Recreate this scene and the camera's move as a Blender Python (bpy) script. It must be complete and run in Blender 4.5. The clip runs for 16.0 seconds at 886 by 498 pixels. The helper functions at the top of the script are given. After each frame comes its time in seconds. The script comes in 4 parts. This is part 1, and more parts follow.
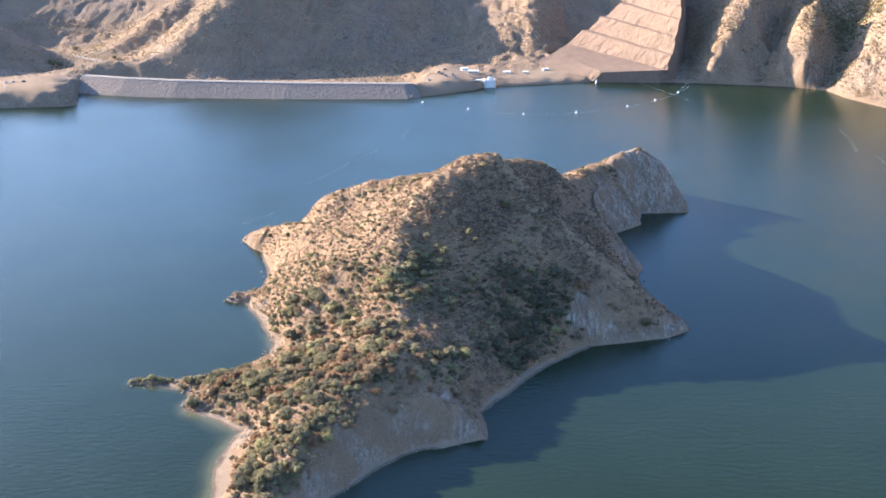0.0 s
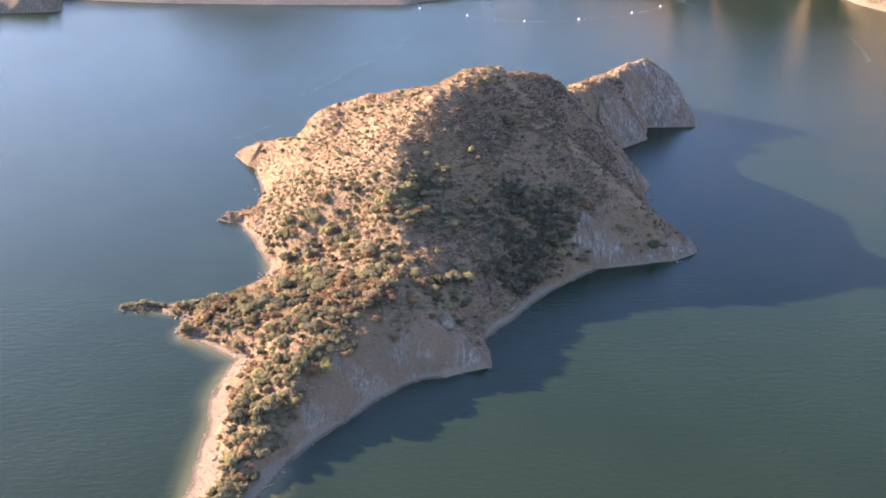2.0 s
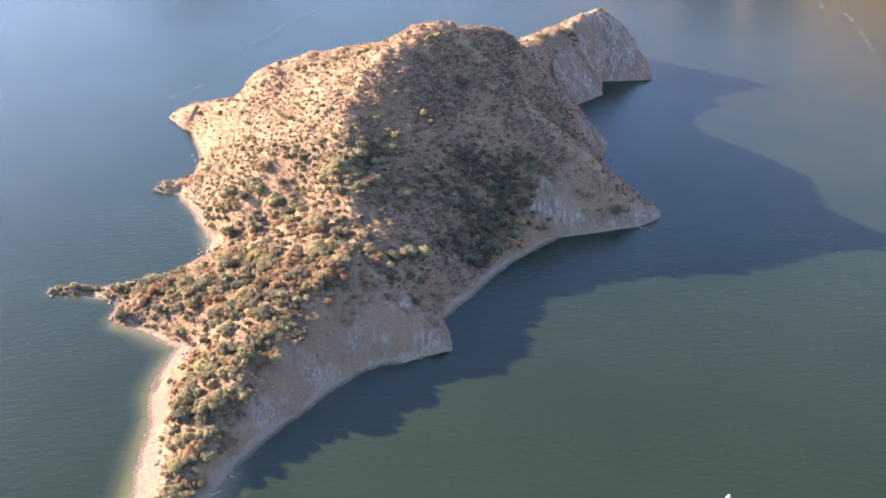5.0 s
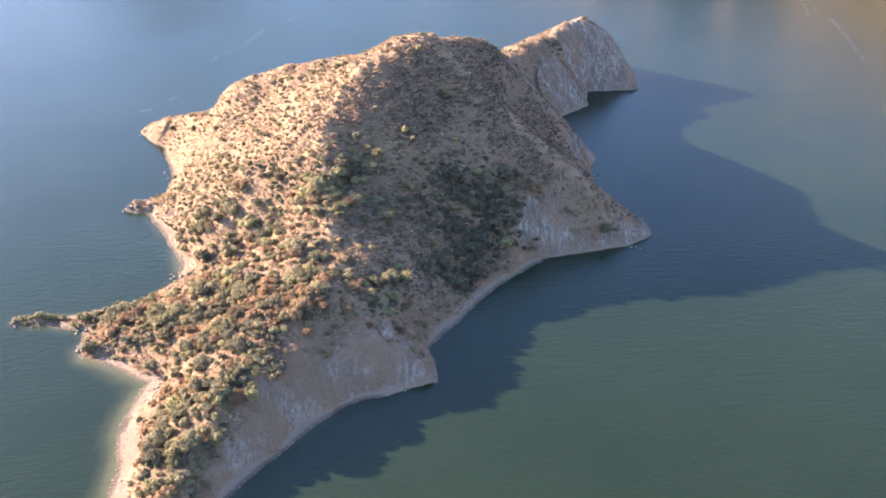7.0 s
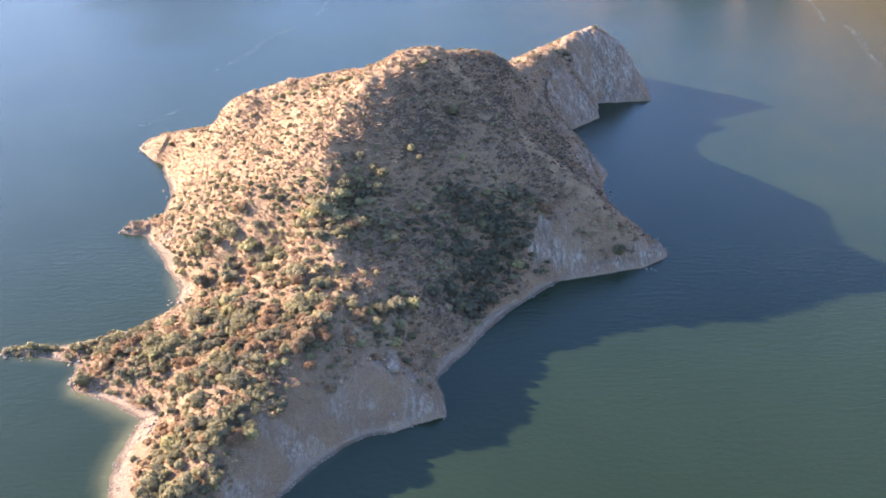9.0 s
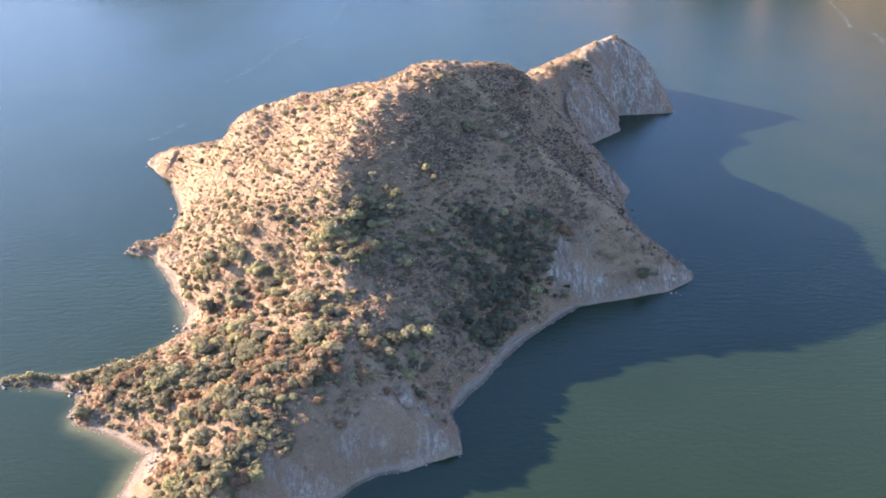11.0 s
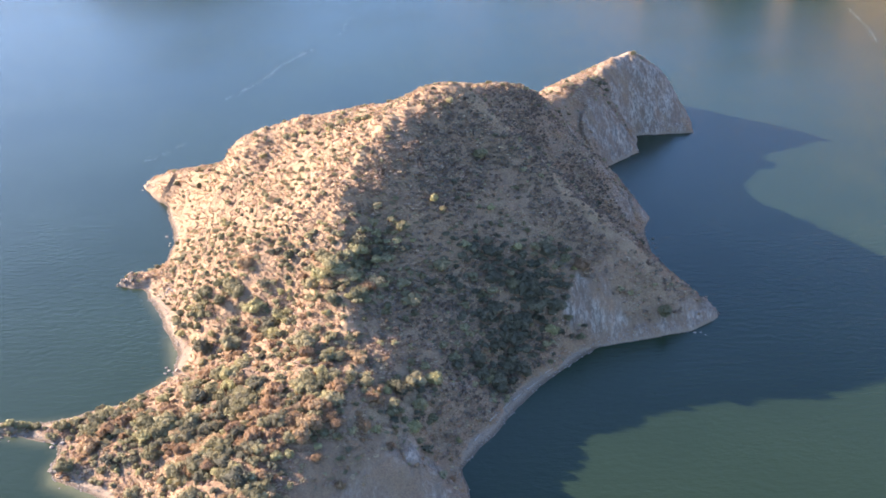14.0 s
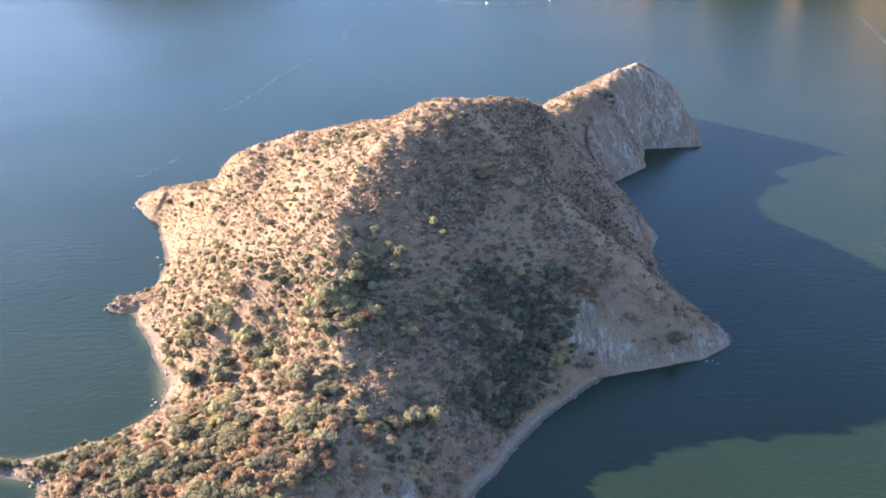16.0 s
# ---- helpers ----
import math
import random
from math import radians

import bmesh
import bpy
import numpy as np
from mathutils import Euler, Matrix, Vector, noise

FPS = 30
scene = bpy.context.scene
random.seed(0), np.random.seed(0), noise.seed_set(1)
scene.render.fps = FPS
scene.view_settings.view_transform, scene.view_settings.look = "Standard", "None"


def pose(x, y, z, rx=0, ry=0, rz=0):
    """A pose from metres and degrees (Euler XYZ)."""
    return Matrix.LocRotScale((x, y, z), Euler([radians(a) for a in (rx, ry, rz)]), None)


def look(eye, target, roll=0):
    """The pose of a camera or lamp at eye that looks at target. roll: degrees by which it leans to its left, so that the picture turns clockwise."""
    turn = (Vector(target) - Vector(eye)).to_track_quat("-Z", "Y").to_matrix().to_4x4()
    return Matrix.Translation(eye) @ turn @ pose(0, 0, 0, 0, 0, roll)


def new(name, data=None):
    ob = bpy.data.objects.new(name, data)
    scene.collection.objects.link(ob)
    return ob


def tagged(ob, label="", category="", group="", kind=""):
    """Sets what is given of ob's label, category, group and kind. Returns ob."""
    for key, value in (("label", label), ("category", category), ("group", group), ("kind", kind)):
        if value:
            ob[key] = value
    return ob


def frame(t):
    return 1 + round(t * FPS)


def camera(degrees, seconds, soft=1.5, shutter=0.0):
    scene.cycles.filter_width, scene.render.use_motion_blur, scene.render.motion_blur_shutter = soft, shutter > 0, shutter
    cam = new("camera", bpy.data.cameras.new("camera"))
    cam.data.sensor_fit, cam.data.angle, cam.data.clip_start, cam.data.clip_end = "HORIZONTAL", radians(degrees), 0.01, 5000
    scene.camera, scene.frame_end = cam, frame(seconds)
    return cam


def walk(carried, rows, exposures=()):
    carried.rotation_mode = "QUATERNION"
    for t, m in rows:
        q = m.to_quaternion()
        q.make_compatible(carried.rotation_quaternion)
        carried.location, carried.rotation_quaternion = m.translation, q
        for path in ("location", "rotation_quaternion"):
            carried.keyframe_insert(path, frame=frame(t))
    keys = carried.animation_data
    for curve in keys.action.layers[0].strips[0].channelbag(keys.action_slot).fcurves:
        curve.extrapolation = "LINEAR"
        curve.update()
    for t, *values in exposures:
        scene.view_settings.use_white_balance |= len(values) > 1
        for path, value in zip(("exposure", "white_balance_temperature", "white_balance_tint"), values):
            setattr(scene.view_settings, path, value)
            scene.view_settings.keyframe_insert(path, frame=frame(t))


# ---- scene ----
# Camera: seconds, eye, yaw to the east, tilt down, lean (degrees)
cam = camera(46.88, 16.0, 1.6)
FLIGHT = [
    (0.0, (0.00, 0.00, 210.25), 0.003, 19.876, 0.174),
    (0.5, (-0.73, 4.84, 210.21), -0.041, 20.957, 0.128),
    (1.0, (-1.42, 9.59, 210.15), -0.094, 22.051, 0.095),
    (1.5, (-2.17, 14.38, 210.19), -0.049, 23.537, 0.077),
    (2.0, (-2.91, 19.13, 210.27), 0.298, 25.183, 0.028),
    (2.5, (-3.99, 24.17, 210.35), 0.768, 26.853, -0.128),
    (3.0, (-5.08, 29.13, 210.27), 1.373, 28.425, -0.213),
    (3.5, (-6.07, 33.99, 210.17), 2.131, 28.405, -0.385),
    (4.0, (-6.80, 38.84, 209.98), 2.765, 28.403, -0.468),
    (4.5, (-7.30, 43.62, 209.89), 3.379, 28.394, -0.483),
    (7.0, (-7.45, 68.01, 209.23), 5.206, 28.304, -0.647),
    (7.5, (-7.32, 72.75, 209.03), 5.238, 28.261, -0.579),
    (8.0, (-7.05, 77.37, 209.16), 5.212, 28.258, -0.511),
    (8.5, (-6.82, 82.04, 209.40), 5.122, 28.267, -0.421),
    (9.0, (-6.53, 86.73, 209.62), 4.811, 28.265, -0.271),
    (11.5, (-4.69, 109.72, 209.84), 3.677, 28.197, 0.157),
    (12.0, (-4.39, 114.32, 209.69), 3.574, 28.168, 0.166),
    (12.5, (-4.22, 118.77, 209.59), 3.474, 28.148, 0.173),
    (13.0, (-3.85, 123.24, 209.32), 3.387, 28.096, 0.228),
    (13.5, (-3.23, 127.79, 209.27), 3.280, 28.080, 0.248),
    (14.0, (-2.65, 132.39, 209.23), 3.132, 28.062, 0.290),
    (14.5, (-2.11, 137.20, 209.23), 3.075, 28.049, 0.328),
    (15.0, (-1.39, 141.98, 209.18), 3.060, 28.051, 0.327),
    (15.5, (-0.62, 146.38, 208.99), 2.946, 28.006, 0.393),
    (16.0, (-0.14, 150.58, 208.71), 2.866, 27.944, 0.438),
]


def aim(eye, yaw, tilt, lean):
    a, b = radians(yaw), radians(tilt)
    ahead = Vector((math.sin(a) * math.cos(b), math.cos(a) * math.cos(b), -math.sin(b)))
    return look(eye, Vector(eye) + ahead * 100, -lean)


walk(cam, [(t, aim(eye, yaw, tilt, lean)) for t, eye, yaw, tilt, lean in FLIGHT],
     [(0.0, 1.9, 5760, 14), (1.5, 2.04, 6400, 21), (2.5, 2.22, 6800, 26), (4.0, 2.36, 6700, 26), (7.0, 2.35, 6420, 24), (11.5, 2.32, 6140, 20), (16.0, 2.28, 6070, 19)])

# ---- sky and sun ----
SUN_AZ, SUN_EL = radians(297), radians(18.2)
world = bpy.data.worlds.new("sky")
scene.world = world
world.use_nodes = True
sky = world.node_tree.nodes.new("ShaderNodeTexSky")
sky.sky_type, sky.sun_disc = "NISHITA", False
sky.sun_elevation, sky.sun_rotation = SUN_EL, SUN_AZ
sky.dust_density, sky.ozone_density, sky.altitude = 2.0, 3.8, 800
world.node_tree.links.new(sky.outputs[0], world.node_tree.nodes["Background"].inputs[0])
world.node_tree.nodes["Background"].inputs[1].default_value = 0.125
TO_SUN = Vector((math.sin(SUN_AZ) * math.cos(SUN_EL), math.cos(SUN_AZ) * math.cos(SUN_EL), math.sin(SUN_EL)))
sun = new("sun", bpy.data.lights.new("sun", "SUN"))
sun.data.energy, sun.data.angle, sun.data.color = 4.7, radians(0.6), (1.0, 0.83, 0.63)
sun.matrix_world = look(TO_SUN * 500, (0, 0, 0))

# ---- materials ----


def material(name):
    m = bpy.data.materials.new(name)
    m.use_nodes = True
    return m, m.node_tree.nodes, m.node_tree.links, m.node_tree.nodes["Principled BSDF"]


def place(nodes):
    return nodes.new("ShaderNodeNewGeometry").outputs["Position"]


def speckle(nodes, links, scale, detail=5.0, rough=0.6, src=None, stretch=None):
    n = nodes.new("ShaderNodeTexNoise")
    n.inputs["Scale"].default_value, n.inputs["Detail"].default_value, n.inputs["Roughness"].default_value = scale, detail, rough
    src = src or place(nodes)
    if stretch:
        s = nodes.new("ShaderNodeVectorMath")
        s.operation = "MULTIPLY"
        s.inputs[1].default_value = stretch
        links.new(src, s.inputs[0])
        src = s.outputs[0]
    links.new(src, n.inputs["Vector"])
    return n.outputs["Fac"]


def ramp(nodes, links, src, stops):
    r = nodes.new("ShaderNodeValToRGB")
    while len(r.color_ramp.elements) < len(stops):
        r.color_ramp.elements.new(0.5)
    for e, (p, c) in zip(r.color_ramp.elements, stops):
        e.position, e.color = p, (*c, 1) if len(c) == 3 else (c[0], c[0], c[0], 1)
    links.new(src, r.inputs[0])
    return r.outputs[0]


def blend(nodes, links, fac, a, b, how="MIX"):
    m = nodes.new("ShaderNodeMix")
    m.data_type, m.blend_type = "RGBA", how
    for sock, v in ((m.inputs[0], fac), (m.inputs[6], a), (m.inputs[7], b)):
        if isinstance(v, (int, float)):
            sock.default_value = v
        elif isinstance(v, tuple):
            sock.default_value = (*v, 1)
        else:
            links.new(v, sock)
    return m.outputs[2]


def relief(nodes, links, bsdf, src, strength, depth):
    b = nodes.new("ShaderNodeBump")
    b.inputs["Strength"].default_value, b.inputs["Distance"].default_value = strength, depth
    links.new(src, b.inputs["Height"])
    links.new(b.outputs[0], bsdf.inputs["Normal"])
    return b


def attr(nodes, name):
    a = nodes.new("ShaderNodeAttribute")
    a.attribute_name = name
    return a.outputs["Fac"]


def earth_material(name, soil, grass, dark, rock, sand, coarse=1.0):
    """Dry soil with straw, low brush litter, bare rock and strand by the sheet's own masks."""
    m, nodes, links, bsdf = material(name)
    big = speckle(nodes, links, 0.035 / coarse, 6, 0.65)
    mid = speckle(nodes, links, 0.28 / coarse, 6, 0.7)
    fine = speckle(nodes, links, 1.7 / coarse, 4, 0.7)
    clump = speckle(nodes, links, 0.75 / coarse, 5, 0.75)
    c = blend(nodes, links, ramp(nodes, links, mid, [(0.36, (0.0,)), (0.62, (1.0,))]), soil, grass)
    c = blend(nodes, links, ramp(nodes, links, big, [(0.40, (0.0,)), (0.64, (0.8,))]), c, blend(nodes, links, 0.6, soil, dark))
    c = blend(nodes, links, ramp(nodes, links, clump, [(0.42, (0.0,)), (0.6, (0.62,))]), c, dark)
    c = blend(nodes, links, ramp(nodes, links, fine, [(0.40, (0.0,)), (0.62, (0.6,))]), c, grass)
    lime = speckle(nodes, links, 0.5 / coarse, 7, 0.75, stretch=(1.6, 0.55, 0.5))
    stone = blend(nodes, links, ramp(nodes, links, lime, [(0.42, (0.0,)), (0.58, (1.0,))]), tuple(v * 0.6 for v in rock), tuple(min(1, v * 1.3) for v in rock))
    crust = speckle(nodes, links, 0.16 / coarse, 6, 0.75, stretch=(1.3, 0.7, 0.6))
    stone = blend(nodes, links, ramp(nodes, links, crust, [(0.45, (0.0,)), (0.58, (0.75,))]), stone, blend(nodes, links, 0.5, soil, dark))
    straw = blend(nodes, links, ramp(nodes, links, fine, [(0.35, (0.0,)), (0.65, (1.0,))]), tuple(v * 0.8 for v in grass), tuple(min(1, v * 1.22) for v in grass))
    c = blend(nodes, links, attr(nodes, "crest"), c, straw)
    pits = speckle(nodes, links, 0.9 / coarse, 6, 0.8, stretch=(1.5, 1.0, 0.5))
    stone = blend(nodes, links, ramp(nodes, links, pits, [(0.5, (0.0,)), (0.62, (0.7,))]), stone, tuple(v * 0.45 for v in rock))
    c = blend(nodes, links, attr(nodes, "rock"), c, stone)
    peb = speckle(nodes, links, 2.2, 4, 0.8)
    beach = blend(nodes, links, ramp(nodes, links, peb, [(0.35, (0.0,)), (0.68, (1.0,))]), tuple(v * 0.7 for v in sand), tuple(min(1, v * 1.25) for v in sand))
    c = blend(nodes, links, attr(nodes, "beach"), c, beach)
    level = nodes.new("ShaderNodeSeparateXYZ")
    links.new(place(nodes), level.inputs[0])
    c = blend(nodes, links, ramp(nodes, links, level.outputs["Z"], [(0.1, (0.75,)), (0.26, (0.0,))]), c, tuple(v * 0.3 for v in sand))
    links.new(c, bsdf.inputs["Base Color"])
    bsdf.inputs["Roughness"].default_value = 0.92
    bsdf.inputs["Specular IOR Level"].default_value = 0.2
    h = nodes.new("ShaderNodeMath")
    h.operation = "MULTIPLY_ADD"
    links.new(clump, h.inputs[0])
    h.inputs[1].default_value = 2.0
    links.new(fine, h.inputs[2])
    relief(nodes, links, bsdf, h.outputs[0], 0.85, 0.5 * coarse)
    return m


def plain(name, c, rough=0.8, metal=0.0, vary=0.25, scale=1.5):
    m, nodes, links, bsdf = material(name)
    n = speckle(nodes, links, scale, 5, 0.65)
    links.new(blend(nodes, links, ramp(nodes, links, n, [(0.3, (0.0,)), (0.7, (1.0,))]), tuple(v * (1 - vary) for v in c), tuple(min(1, v * (1 + vary)) for v in c)), bsdf.inputs["Base Color"])
    bsdf.inputs["Roughness"].default_value, bsdf.inputs["Metallic"].default_value = rough, metal
    return m


def leaf_material(name, stops, single):
    """Leaf clumps: the tone goes from bush to bush, then from leaf to leaf."""
    m, nodes, links, bsdf = material(name)
    tone = nodes.new("ShaderNodeObjectInfo").outputs["Random"] if single else attr(nodes, "tone")
    c = ramp(nodes, links, tone, stops)
    isl = nodes.new("ShaderNodeNewGeometry").outputs["Random Per Island"]
    c = blend(nodes, links, 1.0, c, ramp(nodes, links, isl, [(0.0, (0.88, 0.88, 0.88)), (1.0, (1.14, 1.12, 1.1))]), "MULTIPLY")
    links.new(c, bsdf.inputs["Base Color"])
    bsdf.inputs["Roughness"].default_value = 0.75
    bsdf.inputs["Specular IOR Level"].default_value = 0.25
    tr = nodes.new("ShaderNodeBsdfTranslucent")
    links.new(c, tr.inputs[0])
    mix = nodes.new("ShaderNodeMixShader")
    mix.inputs[0].default_value = 0.45
    links.new(bsdf.outputs[0], mix.inputs[1])
    links.new(tr.outputs[0], mix.inputs[2])
    links.new(mix.outputs[0], nodes["Material Output"].inputs["Surface"])
    return m


def water_material():
    m, nodes, links, bsdf = material("lake_water")
    murk = speckle(nodes, links, 0.006, 4, 0.6)
    deep = blend(nodes, links, ramp(nodes, links, murk, [(0.35, (0.0,)), (0.7, (1.0,))]), (0.0145, 0.026, 0.0125), (0.02, 0.034, 0.016))
    bed = speckle(nodes, links, 0.12, 5, 0.7)
    shoal = blend(nodes, links, bed, (0.085, 0.095, 0.045), (0.17, 0.155, 0.075))
    links.new(blend(nodes, links, ramp(nodes, links, attr(nodes, "shallow"), [(0.0, (0.0,)), (0.45, (0.25,)), (1.0, (1.0,))]), deep, shoal), bsdf.inputs["Base Color"])
    bsdf.inputs["IOR"].default_value = 1.333
    bsdf.inputs["Specular IOR Level"].default_value = 0.44
    bsdf.inputs["Roughness"].default_value = 0.2
    swell = speckle(nodes, links, 0.4, 4, 0.65, stretch=(0.6, 1.1, 1.0))
    gust = speckle(nodes, links, 0.012, 3, 0.6)
    h = nodes.new("ShaderNodeMath")
    h.operation = "MULTIPLY"
    links.new(swell, h.inputs[0])
    links.new(ramp(nodes, links, gust, [(0.3, (0.35,)), (0.7, (1.0,))]), h.inputs[1])
    relief(nodes, links, bsdf, h.outputs[0], 0.45, 0.6)
    return m


SOIL, STRAW, LITTER = (0.27, 0.165, 0.1), (0.36, 0.24, 0.132), (0.185, 0.118, 0.076)
ROCK, SAND = (0.39, 0.31, 0.228), (0.37, 0.27, 0.18)
EARTH = earth_material("dry_hill", SOIL, STRAW, LITTER, ROCK, SAND)
FAR_EARTH = earth_material("far_hill", (0.31, 0.2, 0.125), (0.41, 0.28, 0.165), (0.14, 0.1, 0.07), (0.34, 0.25, 0.175), SAND, 1.3)
WATER = water_material()
GREENS = [(0.0, (0.185, 0.165, 0.088)), (0.35, (0.265, 0.232, 0.124)), (0.75, (0.35, 0.3, 0.168)), (1.0, (0.42, 0.375, 0.175))]
# Dark grey-green scrub oak; shade of the bowl is put into these leaf tones
SHADED_OAKS = [(0.0, (0.13, 0.122, 0.078)), (0.5, (0.18, 0.162, 0.102)), (1.0, (0.23, 0.202, 0.122))]
BUCKS = [(0.0, (0.33, 0.22, 0.155)), (0.5, (0.42, 0.29, 0.2)), (1.0, (0.5, 0.37, 0.26))]
RUSTS = [(0.0, (0.28, 0.175, 0.1)), (0.5, (0.39, 0.255, 0.14)), (1.0, (0.47, 0.34, 0.19))]
# Sage scrub tones with the east slope's shade put into the colour
SHADED_SAGES = [(0.0, (0.2, 0.148, 0.11)), (0.5, (0.28, 0.205, 0.148)), (1.0, (0.22, 0.19, 0.13))]
STRAWS = [(0.0, (0.36, 0.24, 0.15)), (0.35, (0.46, 0.32, 0.195)), (0.75, (0.56, 0.42, 0.25)), (1.0, (0.36, 0.31, 0.2))]
LEAF = {"dark": leaf_material("shaded_scrub_oak_leaves", SHADED_OAKS, True), "green": leaf_material("olive_leaves", GREENS, True), "rust": leaf_material("rust_leaves", RUSTS, True)}
LEAF_MASS = {"dark": leaf_material("shaded_scrub_oak_mass", SHADED_OAKS, False), "green": leaf_material("olive_leaf_mass", GREENS, False), "rust": leaf_material("rust_leaf_mass", RUSTS, False), "straw": leaf_material("dry_brush_mass", STRAWS, False), "sage": leaf_material("shaded_sage_mass", SHADED_SAGES, False), "buck": leaf_material("dry_buckwheat_mass", BUCKS, False)}
BARK = plain("grey_bark", (0.20, 0.15, 0.11), 0.9, scale=6)
STONE = plain("shore_stone", (0.27, 0.22, 0.17), 0.9, vary=0.4, scale=1.2)
DARK_STONE = plain("wet_stone", (0.15, 0.12, 0.09), 0.7, vary=0.4, scale=1.5)
DRIFT = plain("driftwood", (0.42, 0.35, 0.27), 0.85, scale=3)
RIPRAP = plain("riprap_stone", (0.23, 0.18, 0.14), 0.9, vary=0.5, scale=0.7)
ASPHALT = plain("pale_gravel_paving", (0.33, 0.26, 0.19), 0.9, vary=0.15, scale=0.15)
CONCRETE = plain("pale_concrete", (0.68, 0.64, 0.56), 0.8, vary=0.12, scale=0.3)
WHITE = plain("white_paint", (0.8, 0.8, 0.78), 0.45, vary=0.05)
STEEL = plain("galvanised_steel", (0.55, 0.55, 0.54), 0.45, 0.8, vary=0.1)
GLASS = plain("dark_glass", (0.03, 0.035, 0.04), 0.1, vary=0.1)
RUBBER = plain("black_rubber", (0.03, 0.03, 0.03), 0.8, vary=0.1)
CAR_PAINT = {k: plain("car_" + k, c, 0.3, vary=0.04) for k, c in {"white": (0.75, 0.75, 0.74), "dark": (0.05, 0.06, 0.08), "silver": (0.45, 0.46, 0.48), "blue": (0.08, 0.12, 0.22)}.items()}

# ---- land forms ----
WEST = [(-80, 180), (-86, 215), (-88, 240), (-85.8, 268), (-84.4, 284), (-84.2, 298), (-85, 320), (-86.8, 336), (-86.4, 351), (-82.8, 364), (-92.6, 373), (-108.4, 381),
        (-112, 387), (-110.6, 394), (-113, 399), (-125, 403.5), (-140.3, 405.6), (-140.7, 411), (-120, 411), (-112, 413), (-95, 421), (-80.8, 435), (-83.3, 450),
        (-90, 466), (-97, 483), (-105, 496.5), (-117, 501), (-114, 506), (-101, 518), (-98.7, 537), (-103, 554), (-110, 575), (-120, 592), (-125, 600)]
NORTH = [(-118, 612), (-90, 625), (-50, 628), (0, 632), (40, 650), (70, 690), (105, 718), (135, 728), (160, 702), (168, 672)]
EAST = [(164.5, 651), (132, 650), (128, 626), (108, 608), (113, 578), (115, 548), (109, 532), (108, 514), (114, 490), (123, 468), (121.5, 460.5), (110, 453.5),
        (96, 449), (72, 443), (59.8, 433.5), (47.6, 421.5), (34.5, 404.5), (24, 391), (16.5, 379), (18, 358), (7.4, 354), (-7.5, 349), (-15.5, 346),
        (-25, 335.5), (-34.5, 323.5), (-43.5, 312), (-51.5, 300), (-57.5, 286.5), (-64, 270), (-66, 240), (-64, 215), (-68, 180)]
MAIN_RIDGE = [(-122, 600, 2), (-114, 594, 8.5), (-95, 578, 18.5), (-79, 566, 24.5), (-75, 565, 31.5), (-68, 563, 39.5), (-59, 562, 43), (-40, 559, 49), (-27, 556, 52), (-7, 545, 57), (0, 532, 63.5), (6, 527, 68), (20, 531, 71.8), (28.5, 534, 71.2),
              (33, 541, 64.3), (38, 548, 60.2), (48.5, 562, 56), (61, 580, 53.5), (68, 590, 47), (74.5, 606, 36), (80, 618, 33), (94, 640, 32), (103.5, 652, 34), (109, 657, 28.5), (114, 662, 31), (123.5, 675, 34.5), (134.5, 687, 36), (143, 689, 31), (150, 689, 26.5), (157, 682, 19.5), (162.5, 671, 9)]
FRONT_SPUR = [(10, 525, 68), (-4, 512, 63), (-14, 497, 57), (-22, 480, 50), (-23, 464, 41), (-19, 445, 30), (-20, 425, 23), (-16, 405, 20), (-18, 385, 20), (-20, 369, 17), (-36, 352, 15), (-52, 334, 12), (-60, 318, 9), (-68, 298, 5.5), (-74, 275, 3.5), (-77, 240, 3), (-75, 190, 3)]
NOSE = [(-20, 369, 17), (-11, 369, 14), (2, 365, 10), (13, 360, 6.5)]
EAST_SPUR = [(28, 530, 70), (40, 522, 61), (52, 515, 52), (66, 497, 39), (81, 485, 28), (96, 475, 18.5), (110, 466, 9)]
BOWL = [(14, 500, 55), (16, 475, 45), (20, 450, 24), (24, 428, 12), (20, 412, 9.5), (17, 400, 6.5), (15.5, 390, 3)]
SADDLE_RIB = [(-20, 405, 20), (-12, 397, 17.5), (-5, 389, 14.5), (3, 383, 9), (11, 378, 3)]
COVE_GULLY = [(45, 545, 53), (55, 543, 45), (72, 532, 30), (88, 516, 17), (104, 512, 6)]
COVE_RIB = [(63, 592, 48), (79, 575, 34), (92, 560, 23), (106, 545, 12)]
P2_CREASE = [(110, 656, 28), (115, 651, 23), (121, 646.5, 14), (128, 642, 4)]
P3_RIB = [(121, 631, 12), (127, 626.5, 3)]
P2_RIB = [(121, 670, 33), (126, 662, 22), (132, 651.5, 3)]
WEST_GULLY = [(-50, 545, 40), (-62, 530, 32), (-78, 520, 18), (-92, 517, 6)]
WEST_SHELF = [(-118, 598, 5), (-108, 592, 9), (-96, 583, 16), (-86, 575, 19.5), (-80, 571, 21), (-84, 585, 15)]
WEST_RIB = [(-30, 520, 49), (-42, 498, 41), (-60, 480, 25), (-80, 465, 10)]
